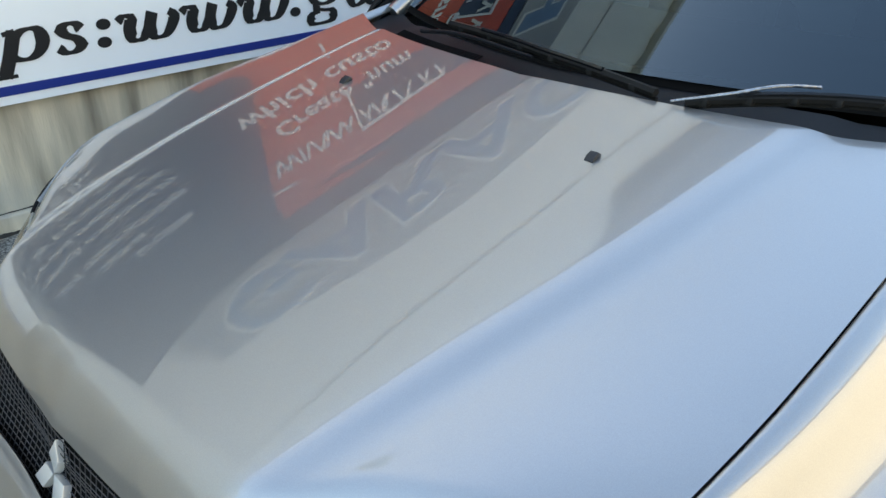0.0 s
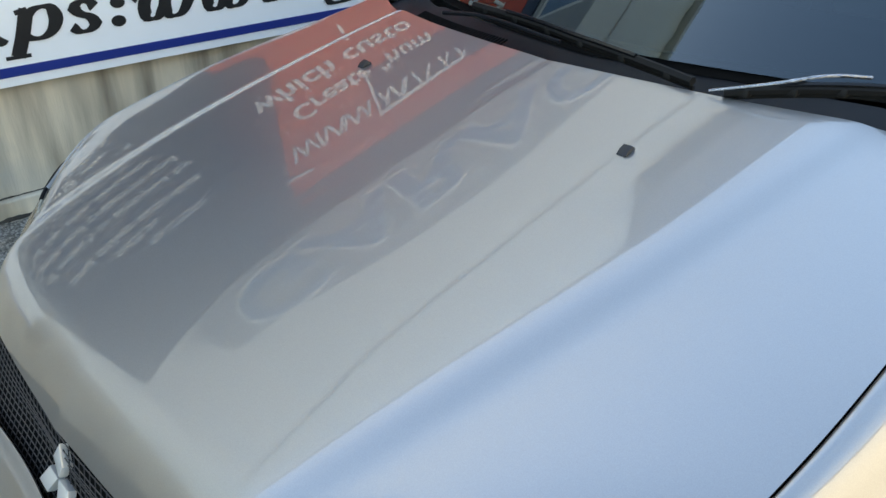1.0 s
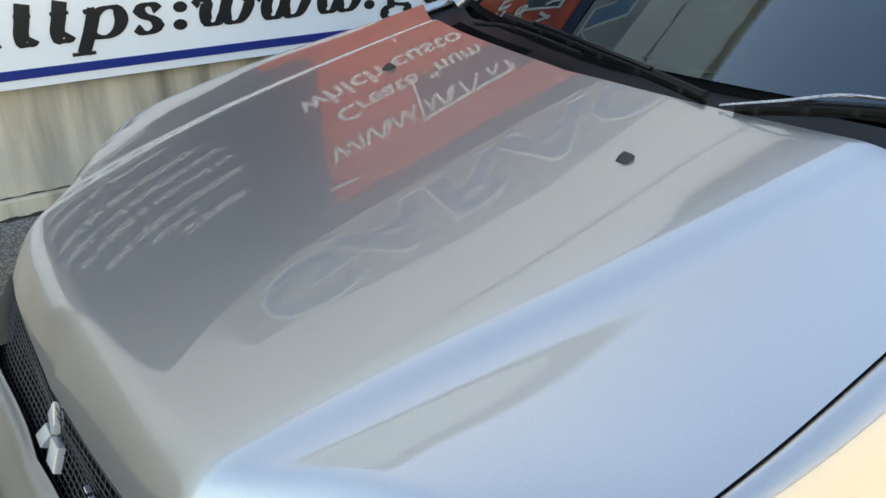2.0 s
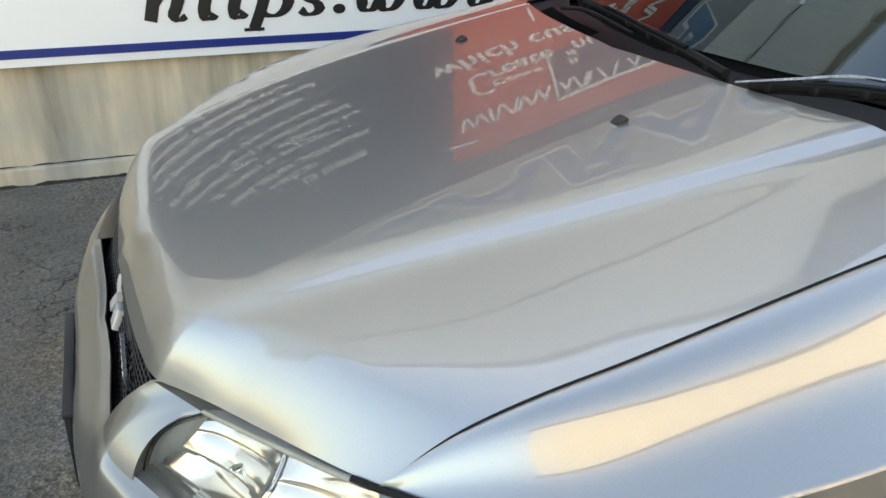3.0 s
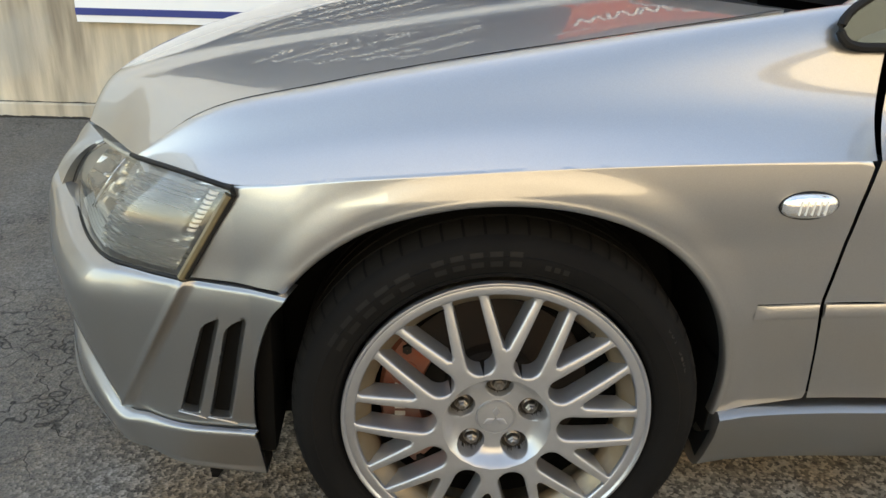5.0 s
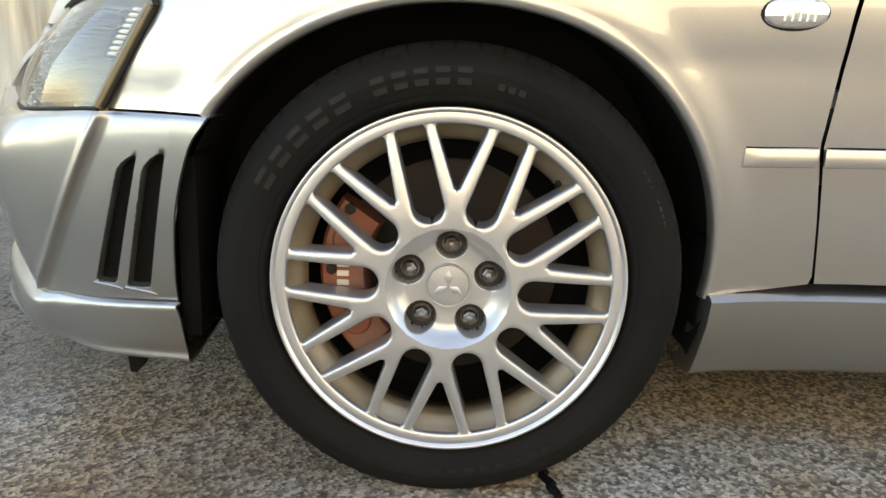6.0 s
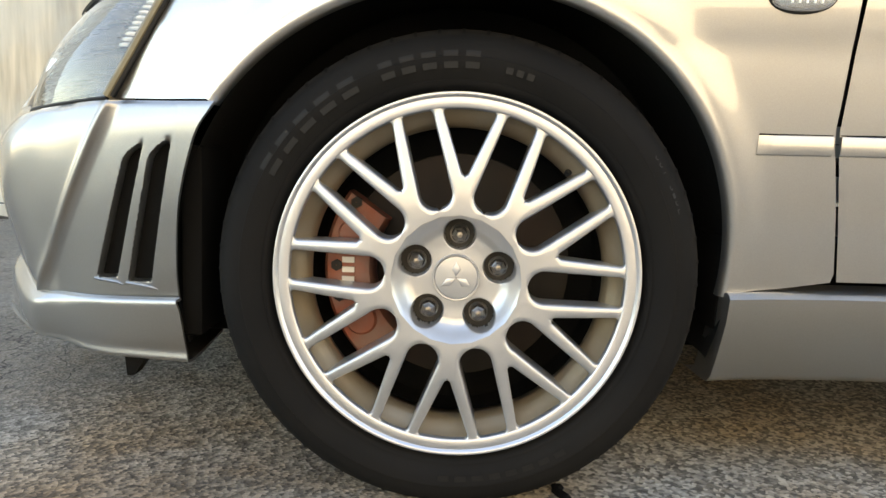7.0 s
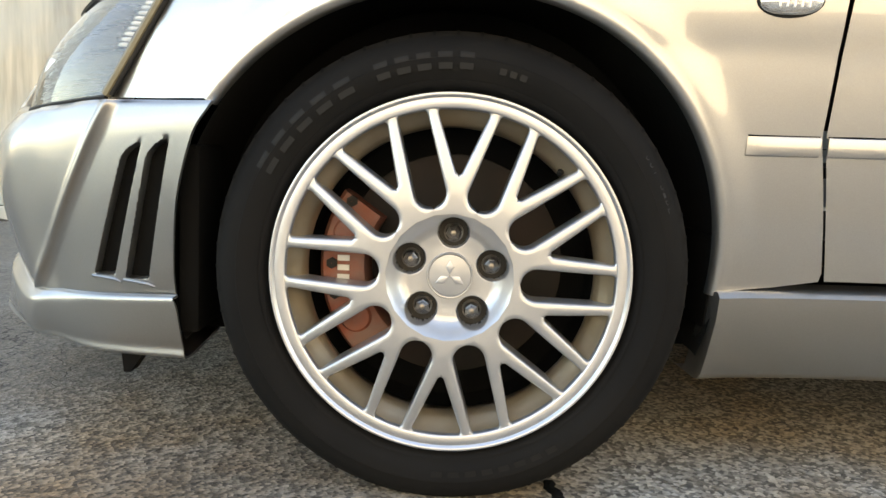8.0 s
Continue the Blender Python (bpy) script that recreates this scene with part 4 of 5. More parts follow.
def vents(mirror):
    """Bright rolled sills at the foot of the slots."""
    sg = 1 if mirror else -1
    for tl, tr, bl, br in SLOTS:
        # black sheet set deep, giving the slot its inner shade
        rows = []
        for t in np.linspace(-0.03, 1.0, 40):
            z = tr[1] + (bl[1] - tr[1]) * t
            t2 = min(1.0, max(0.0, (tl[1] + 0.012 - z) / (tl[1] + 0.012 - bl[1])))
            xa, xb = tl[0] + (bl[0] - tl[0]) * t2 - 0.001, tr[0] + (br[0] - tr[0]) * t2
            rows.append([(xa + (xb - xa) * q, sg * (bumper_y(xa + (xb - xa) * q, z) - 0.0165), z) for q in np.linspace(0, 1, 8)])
        part("slot_backing", sheet(rows), DARK, bumper, "black sheet for the shade inside the slot")
        y = bumper_y(bl[0], bl[1] - 0.004)
        rim = bmesh.new()
        tube([(bl[0] - 0.003, sg * (y + 0.0005), bl[1] - 0.003), (br[0], sg * (bumper_y(br[0], br[1]) + 0.0015), br[1] - 0.004), (br[0] + 0.009, sg * (bumper_y(br[0] + 0.009, br[1]) + 0.0005), br[1] - 0.007)], [0.0022, 0.0026, 0.0012], 8, rim)
        part("vent_sill", rim, DIM_SILVER, bumper)


for side in (False, True):
    vents(side)


def grille_x(y, z):
    """Plane of the mesh, leaning forward from the hood's edge to the bumper."""
    return -0.742 - 0.022 * (1 - (y / 0.42) ** 2) - (0.63 - z) * 0.45


def grille():
    rows = [[(grille_x(y, z) + 0.010, y, z) for y in np.linspace(-0.40, 0.40, 24)] for z in np.linspace(0.44, 0.628, 6)]
    g = part("grille", thick(sheet(rows), 0.004), DARK, car, "black mesh grille")
    wires = bmesh.new()
    for k in range(49):
        y = -0.40 + 0.8 * k / 48
        sheet([[(grille_x(y, z) + o, y + w, z) for z in np.linspace(0.45, 0.626, 4)] for w, o in ((-0.0008, 0), (0, -0.0016), (0.0008, 0))], bm=wires)
    for k in range(20):
        z = 0.45 + 0.175 * k / 19
        sheet([[(grille_x(y, z) - 0.001 + o, y, z + w) for y in np.linspace(-0.40, 0.40, 14)] for w, o in ((-0.0007, 0), (0, -0.0014), (0.0007, 0))], bm=wires)
    tagged(part("mesh_wire", wires, MESH_METAL, g), kind="stuff")
    # three-lozenge badge
    for k in range(3):
        a = radians(90 + 120 * k)
        pts = [(0.001, 0), (0.0300, 0.0172), (0.060, 0.0), (0.0300, -0.0172)]
        out = [(p[0] * math.cos(a) - p[1] * math.sin(a), p[0] * math.sin(a) + p[1] * math.cos(a)) for p in pts]
        lozenge = part("badge_lozenge", prism(out, 0, -0.006, 0.006, 0.002), BADGE, g, "chrome lozenge of a badge")
        lozenge.data.transform(pose(-0.797, 0.0, 0.570, 0, 30, 0))
    # small script badge
    for k in range(6):
        y = -0.175 - 0.022 * k
        part("badge_letter", prism([(y, 0.572), (y - 0.015, 0.572), (y - 0.018, 0.606), (y - 0.003, 0.606)], 0, -0.788, -0.781, 0.0015), CHROME, g, "chrome bar of a script badge")
    return g


grille()


def number_plate():
    p = part("number_plate", box((0.012, 0.335, 0.155), (-0.888, 0.0, 0.395), 0.003), PLATE_DARK, car, "number plate in a dark holder")
    part("plate_frame", box((0.018, 0.350, 0.012), (-0.886, 0.0, 0.470), 0.003), BLACK_PLASTIC, p)
    part("plate_bracket", box((0.02, 0.16, 0.10), (-0.874, 0.0, 0.39), 0.004), BLACK_PLASTIC, p)


number_plate()
part("undertray_tab", prism([(-0.455, 0.200), (-0.405, 0.200), (-0.440, 0.146), (-0.450, 0.146)], 1, -0.835, -0.805), DARK, car, smooth=False)
part("air_intake", box((0.02, 0.50, 0.09), (-0.846, 0.0, 0.335), 0.004), DARK, car, "dark lower intake")


# ---- headlamps ----
def headlamp(mirror):
    sg = 1 if mirror else -1
    top = bend([(-0.698, 0.452, 0.625), (-0.63, 0.570, 0.639), (-0.556, 0.697, 0.662), (-0.47, 0.788, 0.672), (-0.383, 0.840, 0.664)], 40)
    low = bend([(-0.783, 0.430, 0.527), (-0.72, 0.560, 0.521), (-0.655, 0.684, 0.519), (-0.612, 0.744, 0.519), (-0.545, 0.797, 0.524), (-0.463, 0.846, 0.530)], 40)
    nose = Vector((-0.80, -0.55, 0.22)).normalized()

    def face(inset, push, nu=40, nv=20, grow=1.0):
        """The lamp's outer face, pushed outwards or inwards."""
        rows = []
        for i in range(nu):
            row = []
            for j in range(nv):
                u, v = i / (nu - 1), j / (nv - 1)
                u2, v2 = inset + (1 - 2 * inset) * u, inset * 1.6 + (1 - 3.2 * inset) * v
                k = u2 * 39
                i0 = min(38, int(k))
                f = k - i0
                a = top[i0] * (1 - f) + top[i0 + 1] * f
                b = low[i0] * (1 - f) + low[i0 + 1] * f
                p = a * (1 - v2) + b * v2
                # the inner end bows towards the grille
                p = p + np.array((-0.014, -0.022, 0.008)) * math.sin(math.pi * v2) * max(0.0, 1 - u2 / 0.3) ** 2
                out = Vector((-0.86 + 0.75 * u2, 0.38 + 0.60 * u2, 0.30)).normalized()
                d = 0.016 * math.sin(math.pi * v2) * math.sin(math.pi * min(1, max(0, u2))) ** 0.5 + push
                row.append((p[0] + out.x * d, sg * (p[1] + out.y * d), p[2] + out.z * d))
            rows.append(row)
        return rows

    lamp = part("headlamp", sheet(face(0.0, -0.055)), REFLECTOR, car, "headlamp with clear lens and chrome reflectors")
    # walls of the housing
    a, b = face(0.0, -0.001), face(0.0, -0.055)
    ring = lambda r: [q[0] for q in r] + r[-1][1:] + [q[-1] for q in r[::-1]][1:] + r[0][::-1][1:-1]
    part("housing", sheet([ring(a), ring(b)], closed=True), LAMP_TRIM, lamp)
    # two reflectors, each of stepped bright strips that curve across the bowl
    def at(f, u, v):
        i, j = min(38.999, max(0.0, u * 39)), min(18.999, max(0.0, v * 19))
        i0, j0 = int(i), int(j)
        return Vector(f[i0][j0]).lerp(Vector(f[i0 + 1][j0]), i - i0).lerp(Vector(f[i0][j0 + 1]).lerp(Vector(f[i0 + 1][j0 + 1]), i - i0), j - j0)

    f = face(0.0, -0.020)
    for u0, u1, v0, v1, depth, teeth in ((0.03, 0.30, 0.05, 0.90, 0.026, 3), (0.29, 0.62, 0.05, 0.90, 0.030, 3)):
        rows = []
        for w in np.linspace(0, 1, 49):
            row = []
            for q in np.linspace(0, 1, 25):
                v = v0 + (v1 - v0) * w
                p = at(f, u0 + (u1 - u0) * q + 0.05 * math.sin(math.pi * w) - 0.02, v)
                tooth = (w * teeth + 0.10 * q) % 1.0
                saw = tooth / 0.82 if tooth < 0.82 else (1 - tooth) / 0.18
                bowl_d = math.sin(math.pi * q) ** 0.6 * math.sin(math.pi * min(1.0, 0.08 + 0.9 * w)) ** 0.5
                d = -depth * bowl_d + 0.015 * (saw - 0.5 * saw * saw) * math.sin(math.pi * q) ** 0.3
                row.append((p.x - 0.86 * d, p.y + sg * 0.42 * d, p.z + 0.10 * d))
            rows.append(row)
        bowl = part("reflector", sheet(rows), REFLECTOR, lamp, "polished stepped reflector bowl", sharp=70)
        rim = bmesh.new()
        edge = [tuple(at(f, u1 + 0.05 * math.sin(math.pi * q) - 0.02, v0 + (v1 - v0) * q)) for q in np.linspace(0, 1, 20)]
        tube(edge, 0.0022, 8, rim, cap=True)
        part("rim", rim, CHROME, bowl)
        c = at(f, (u0 + u1) / 2 + 0.03, 0.47)
        out = Vector((-0.90, sg * 0.34, 0.10)).normalized()
        bulb = bmesh.new()
        tube([tuple(c - out * 0.024), tuple(c - out * 0.010), tuple(c - out * 0.006), tuple(c - out * 0.004)], [0.004, 0.005, 0.004, 0.001], 16, bulb)
        part("bulb", bulb, CHROME, bowl, "small bulb shield")
    # stepped trim fins under the bowls
    for k in range(5):
        fin = bmesh.new()
        tube([tuple(at(face(0.0, -0.014 - 0.003 * k), u, 0.96 - 0.032 * k)) for u in np.linspace(0.16, 0.62, 20)], 0.0026, 6, fin)
        part("trim_fin", fin, LAMP_TRIM, lamp)
    # ribbed indicator section: flutes with a block of bright squares along the outer edge
    f = face(0.0, -0.014)
    ribs = 23
    for k in range(ribs):
        rows = []
        start = 0.585 + 0.012 * math.sin(k * 2.4)
        for u in np.linspace(start, 0.915 if k < 12 else 0.962, 16):
            row = []
            for w in np.linspace(0, 1, 7):
                d = (0.0062 + 0.0020 * math.sin(k * 1.9 + u * 11)) * math.sin(math.pi * w ** 1.7) + 0.0008 * math.sin(u * 60 + k * 1.7)
                p = at(f, u, 0.06 + 0.88 * (k + w) / ribs + 0.004 * math.sin(u * 23 + k))
                row.append((p.x - 0.5 * d, p.y + sg * 0.86 * d, p.z + 0.05 * d))
            rows.append(row)
        part("indicator_rib", sheet(rows), RIBBED, lamp)
    # bright prism blocks down the upper half of the rear edge
    for k in range(9):
        rows = []
        for u in np.linspace(0.930, 0.962, 7):
            row = []
            for w in np.linspace(0.14, 0.86, 7):
                d = 0.010 * math.sin(math.pi * w) ** 0.4 * math.sin(math.pi * (0.06 + 0.88 * (u - 0.930) / 0.032)) ** 0.4
                p = at(f, u, 0.05 + 0.46 * (k + w) / 9)
                row.append((p.x - 0.5 * d, p.y + sg * 0.86 * d, p.z + 0.05 * d))
            rows.append(row)
        part("prism_block", sheet(rows), PRISM, lamp, "bright white prism")
    lens = part("lens", sheet(face(0.0, 0.0)), LENS, lamp, "clear plastic lens")
    lens.visible_shadow = False
    # seals round the lens
    a = face(0.0, 0.0)
    topline, lowline = [q[0] for q in a], [q[-1] for q in a]
    s = bmesh.new()
    tube(topline[:22], 0.0038, 6, s)
    part("top_seal", s, TOP_SEAL, lamp, "yellowed sealant strip")
    s = bmesh.new()
    tube([(x, y + sg * 0.001, z + 0.003) for x, y, z in topline[19:]] + [(x + 0.007, y + sg * 0.001, z) for x, y, z in a[-1][1:]], 0.0042, 6, s)
    part("rear_seal", s, SEAL, lamp)
    s = bmesh.new()
    tube(a[-1][1:], 0.0068, 8, s)
    part("edge_seal", s, AGED_SEAL, lamp, "yellowed lens edge")
    s = bmesh.new()
    tube([(x + 0.003, y + sg * 0.004, z - 0.002) for x, y, z in a[0][::-1]], 0.0034, 6, s)
    part("front_seal", s, SEAL, lamp)
    s = bmesh.new()
    tube([(x, y, z - 0.002) for x, y, z in lowline], 0.0034, 6, s)
    part("low_seal", s, SEAL, lamp)


for side in (False, True):
    headlamp(side)

# corner of the bumper cover rising between grille and lamp
def corner_filler(sg):
    crest = sorted((tuple(p) for p in BUMP[:, 0] if 0.325 < p[1] < 0.445), key=lambda p: p[1])
    rows = []
    for u in np.linspace(0, 1, 14):
        a = Vector((-0.752, 0.381, 0.642)).lerp(Vector((-0.702, 0.446, 0.624)), u)
        b = Vector(crest[min(len(crest) - 1, int(u * (len(crest) - 1)))])
        b += Vector((-0.006, 0.0, -0.003))
        c = a.lerp(b, 0.5) + Vector((-0.009, -0.002, 0.009)) + Vector((-0.015, -0.024, 0.010)) * u * u
        row = [a + Vector((0.050, 0.022, -0.010)), a + Vector((0.004, 0.002, -0.004))]
        row += [a * (1 - w) ** 2 + c * 2 * w * (1 - w) + b * w * w for w in np.linspace(0, 1, 16)]
        rows.append([(p.x, sg * p.y, p.z) for p in row])
    # web that closes against the inner end of the lamp
    top, low, bow = Vector((-0.698, 0.452, 0.625)), Vector((-0.783, 0.430, 0.527)), Vector((-0.014, -0.022, 0.008))
    web = [top.lerp(low, w) + bow * math.sin(math.pi * w) + Vector((0.002, 0.003, -0.002)) for w in np.linspace(0, 1, 16)]
    web = [web[0] + Vector((0.030, 0.012, -0.008)), web[0]] + web
    rows.append([(p.x, sg * p.y, p.z) for p in web])
    # turned-in edge beside the grille
    rows.insert(0, [(x + 0.040, y * 1.02, z - 0.004) for x, y, z in rows[0]])
    part("corner_filler", sheet(rows), DIM_SILVER, bumper, sharp=45)


for sg in (-1, 1):
    corner_filler(sg)


# ---- wheels ----
RIM_R = 0.2375
WIN_R = 0.2166
face_y = soft_curve([0.08, 0.0845, 0.11, 0.134, 0.16, 0.19, 0.2166, 0.23], [-0.8838, -0.8840, -0.8846, -0.8832, -0.8805, -0.8765, -0.8722, -0.8710], 0.008)


def spoke_mesh():
    """One forked spoke of ten with its share of the hub: spanned between the edges of a short and a long window."""
    half = radians(18)
    ring, apex, foot, slot = 0.0838, 0.1335, 0.0925, 0.0212

    def at(r, a):
        return Vector((r * math.sin(a), r * math.cos(a)))

    # short window side: up the spoke's axis, round the notch, along the arm, out into the rim
    tip = at(WIN_R, radians(9.2))
    notch_r = 0.0045
    way = (tip - Vector((0.0, apex))).normalized()
    side = Vector((way.y, -way.x))
    mid = Vector((0.0, apex + notch_r))
    inner = [at(r, 0.0) for r in np.linspace(ring, apex - 0.004, 8)]
    notch = [mid + Vector((math.sin(q), -math.cos(q))) * notch_r for q in np.linspace(0.05, radians(62), 6)]
    arm = [notch[-1].lerp(tip, q) for q in np.linspace(0.06, 0.93, 16)]
    flare = [tip - way * 0.0040 - side * 0.0003, tip - way * 0.0020 - side * 0.0012, at(WIN_R - 0.0004, radians(8.2)), at(WIN_R + 0.0010, radians(7.2))]
    left = inner + notch + arm + flare
    wall_l = [0.0] * len(inner) + [0.6] + [1.0] * (len(notch) - 1 + len(arm)) + [1.0, 1.0, 0.9, 0.7]
    # long window side: across to its foot, round the foot, up its straight flank
    ax = at(1.0, half)
    out = Vector((-ax.y, ax.x))
    cen = ax * (foot + slot)
    r0 = [at(r, half) for r in np.linspace(ring, foot - 0.0008, 4)]
    bow = [cen + (-ax * math.cos(q) + out * math.sin(q)) * slot for q in np.linspace(0.04, math.pi / 2, 12)]
    top_d = math.sqrt(WIN_R**2 - 0.0200**2)
    flank = [ax * d + out * (slot - 0.0012 * (d - foot - slot) / 0.1) for d in np.linspace(foot + slot + 0.006, top_d - 0.006, 16)]
    end = [ax * (top_d - 0.0035) + out * 0.0197, ax * (top_d - 0.0012) + out * 0.0187, ax * (top_d + 0.0004) + out * 0.0170, ax * (top_d + 0.0022) + out * 0.0152]
    right = r0 + bow + flank + end
    wall_r = [0.0] * len(r0) + [0.6] + [1.0] * (len(bow) - 1 + len(flank)) + [1.0, 1.0, 0.9, 0.7]
    n = 72

    def even(curve, keep):
        p = np.array([c[:] for c in curve])
        d = np.r_[0, np.cumsum(np.linalg.norm(np.diff(p, axis=0), axis=1))]
        # pace both edges by their distance from the hub so that the rows run across the arm
        rad = np.maximum.accumulate(np.linalg.norm(p, axis=1)) + d * 0.25
        q = np.linspace(0, 1, n)
        u = (rad - rad[0]) / (rad[-1] - rad[0])
        return np.stack([np.interp(q, u, p[:, 0]), np.interp(q, u, p[:, 1])], 1), np.interp(q, u, keep)

    pl, kl = even(left, wall_l)
    pr, kr = even(right, wall_r)
    bm = bmesh.new()
    for sg in (1, -1):
        rows = []
        for i in range(n):
            a, b = Vector(pl[i]), Vector(pr[i])
            width = (b - a).length
            row = []
            for u, back, k in ((0, 0.040, kl[i]), (0, 0.010, kl[i]), (0, 0.0030, kl[i])):
                p = a
                row.append((sg * p.x, float(face_y(p.length)) + back * k, p.y))
            e = min(0.0030 / max(width, 1e-4), 0.3)
            for u, drop_ in ((e * 0.35, 0.0011), (e, 0.0), (0.5, 0.0), (1 - e, 0.0), (1 - e * 0.35, 0.0011)):
                p = a.lerp(b, u)
                k = kl[i] if u < 0.5 else kr[i]
                row.append((sg * p.x, float(face_y(p.length)) + drop_ * k, p.y))
            for back in (0.0030, 0.010, 0.040):
                row.append((sg * b.x, float(face_y(b.length)) + back * kr[i], b.y))
            rows.append(row)
        sheet(rows, bm=bm)
    bmesh.ops.remove_doubles(bm, verts=bm.verts, dist=0.00005)
    bmesh.ops.dissolve_degenerate(bm, dist=0.00005, edges=bm.edges)
    return bm


def hub_mesh():
    """Recessed hub bowl with five sunk nut pockets."""
    bowl = soft_curve([0.020, 0.050, 0.060, 0.068, 0.076, 0.082, 0.0842], [-0.8600, -0.8602, -0.8615, -0.8665, -0.8755, -0.8822, -0.8838], 0.0015)
    rows, deep = [], []
    for r in np.linspace(0.026, 0.0842, 62):
        row = []
        for a in np.linspace(0, 2 * math.pi, 320, endpoint=False):
            x, z = r * math.sin(a), r * math.cos(a)
            d = min(math.hypot(x - 0.0575 * math.sin(radians(3 + 72 * k)), z - 0.0575 * math.cos(radians(3 + 72 * k))) for k in range(5))
            k = soft_step((d - 0.0192) / 0.0022)
            row.append((x, float(bowl(r)) * k + -0.8470 * (1 - k), z))
        rows.append(row)
    bm = sheet(rows, closed=True)
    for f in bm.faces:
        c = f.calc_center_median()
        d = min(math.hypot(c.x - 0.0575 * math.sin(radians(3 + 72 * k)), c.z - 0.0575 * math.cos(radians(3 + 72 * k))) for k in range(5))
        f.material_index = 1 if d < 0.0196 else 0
    return bm


def wheel():
    """Wheel built about the origin's y axis with its own outer face at y = -0.87."""
    w = new("wheel")
    w.parent = car
    tagged(w, "front wheel with ten forked spokes and a low black tyre")
    # tyre
    prof = [(0.214, -0.665), (0.236, -0.655), (0.262, -0.640), (0.292, -0.640), (0.308, -0.652), (0.3165, -0.675)]
    for y in (-0.700, -0.735, -0.775, -0.815):
        prof += [(0.3185, y + 0.006), (0.3185, y), (0.311, y - 0.0015), (0.311, y - 0.0065), (0.3185, y - 0.008)]
    prof += [(0.3175, -0.838), (0.3145, -0.852), (0.308, -0.864), (0.300, -0.8725), (0.290, -0.8775), (0.281, -0.8790), (0.2802, -0.8805), (0.272, -0.8800), (0.262, -0.8770), (0.2525, -0.8720), (0.2520, -0.8735), (0.2475, -0.8720), (0.2430, -0.8660), (0.238, -0.855)]
    rubber = turned(prof, 144)
    for v in rubber.verts:
        v.co.z = max(v.co.z, -0.3103)
    for f in rubber.faces:
        c = f.calc_center_median()
        f.material_index = 1 if math.hypot(c.x, c.z) > 0.3095 and c.y > -0.866 else 0
    tyre = part("tyre", rubber, [RUBBER, TREAD], w, "black low profile tyre", sharp=35)
    for k in range(64):
        a = 2 * math.pi * k / 64
        rows = []
        for (r, y) in ((0.3192, -0.822), (0.3187, -0.838), (0.3156, -0.852), (0.3088, -0.8655)):
            rows.append([((r) * math.sin(a + s), y, (r) * math.cos(a + s)) for s in (-0.0062, 0.0062)])
        part("tread_slot", sheet(rows), DARK, tyre)
    # raised sidewall marks where the maker's lettering sits
    def arc_bar(a0, a1, r0, r1, mt):
        rows = [[(r * math.sin(a), -0.8795 - (0.0006 if 0.262 < r < 0.285 else 0.0) + max(0, 0.264 - r) * 0.25 + max(0, r - 0.284) * 0.4, r * math.cos(a)) for r in np.linspace(r0, r1, 5)] for a in np.linspace(a0, a1, 5)]
        part("sidewall_mark", sheet(rows), mt, tyre)
    for base, count, step in ((-1.08, 5, 0.125), (-0.38, 5, 0.098), (0.20, 3, 0.05), (2.55, 8, 0.085)):
        for k in range(count):
            a = base + step * k
            arc_bar(a, a + step * 0.66, 0.2655, 0.2875 if step > 0.09 else 0.280, LETTER_RUBBER)
    for k, ch in enumerate("OUT SIDE"):
        if ch == " ":
            continue
        letter = lettering("sidewall_letter", ch, WORN_LETTER, -0.0032, 0.0032, -0.0048, 0.0048, 0.0, tyre, depth=0.0008)
        letter.data.transform(Matrix.Rotation(radians(56.5 + 2.05 * k), 4, "Y") @ Matrix.Translation((0.0, -0.8732, 0.2965)) @ Matrix.Rotation(radians(-33), 4, "X"))
    # rim
    R = RIM_R
    part("rim", turned([(R - 0.003, -0.860), (R, -0.866), (R + 0.0008, -0.8725), (R - 0.0004, -0.8768), (R - 0.0024, -0.8774), (R - 0.0046, -0.8764), (R - 0.0056, -0.8738), (R - 0.0066, -0.8732), (R - 0.0076, -0.8736),
                        (0.2200, -0.8728), (0.2182, -0.8722), (0.2170, -0.8704), (WIN_R, -0.8670), (0.2145, -0.8630)], 180), LIP_ALLOY, w, "machined rim lip", sharp=50)
    part("barrel", turned([(0.2160, -0.8660), (0.2135, -0.8620), (0.2080, -0.8550), (0.2010, -0.8480), (0.1955, -0.8410), (0.1935, -0.8350), (0.1945, -0.8280), (0.205, -0.815), (0.213, -0.78), (0.215, -0.66)], 120), BARREL, w, "dusty inner barrel")
    first = part("spoke", spoke_mesh(), ALLOY, w, sharp=60)
    for k in range(10):
        s = first if k == 0 else new("spoke", first.data)
        s.parent = w
        s.matrix_basis = Matrix.Rotation(radians(3.0 + 36 * k), 4, "Y")
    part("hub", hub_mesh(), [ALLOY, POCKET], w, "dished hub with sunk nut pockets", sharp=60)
    cap = part("centre_cap", turned([(0.0312, -0.852), (0.0310, -0.8630), (0.0302, -0.8642), (0.0288, -0.8640), (0.0282, -0.8624), (0.0274, -0.8634), (0.0150, -0.8646), (0.0008, -0.8650)], 60), ALLOY, w, "round centre cap with a three lozenge badge")
    for k in range(3):
        a = radians(90 + 120 * k)
        pts = [(0.0015, 0), (0.0095, 0.0046), (0.0175, 0.0), (0.0095, -0.0046)]
        o = [(p[0] * math.cos(a) - p[1] * math.sin(a), p[0] * math.sin(a) + p[1] * math.cos(a)) for p in pts]
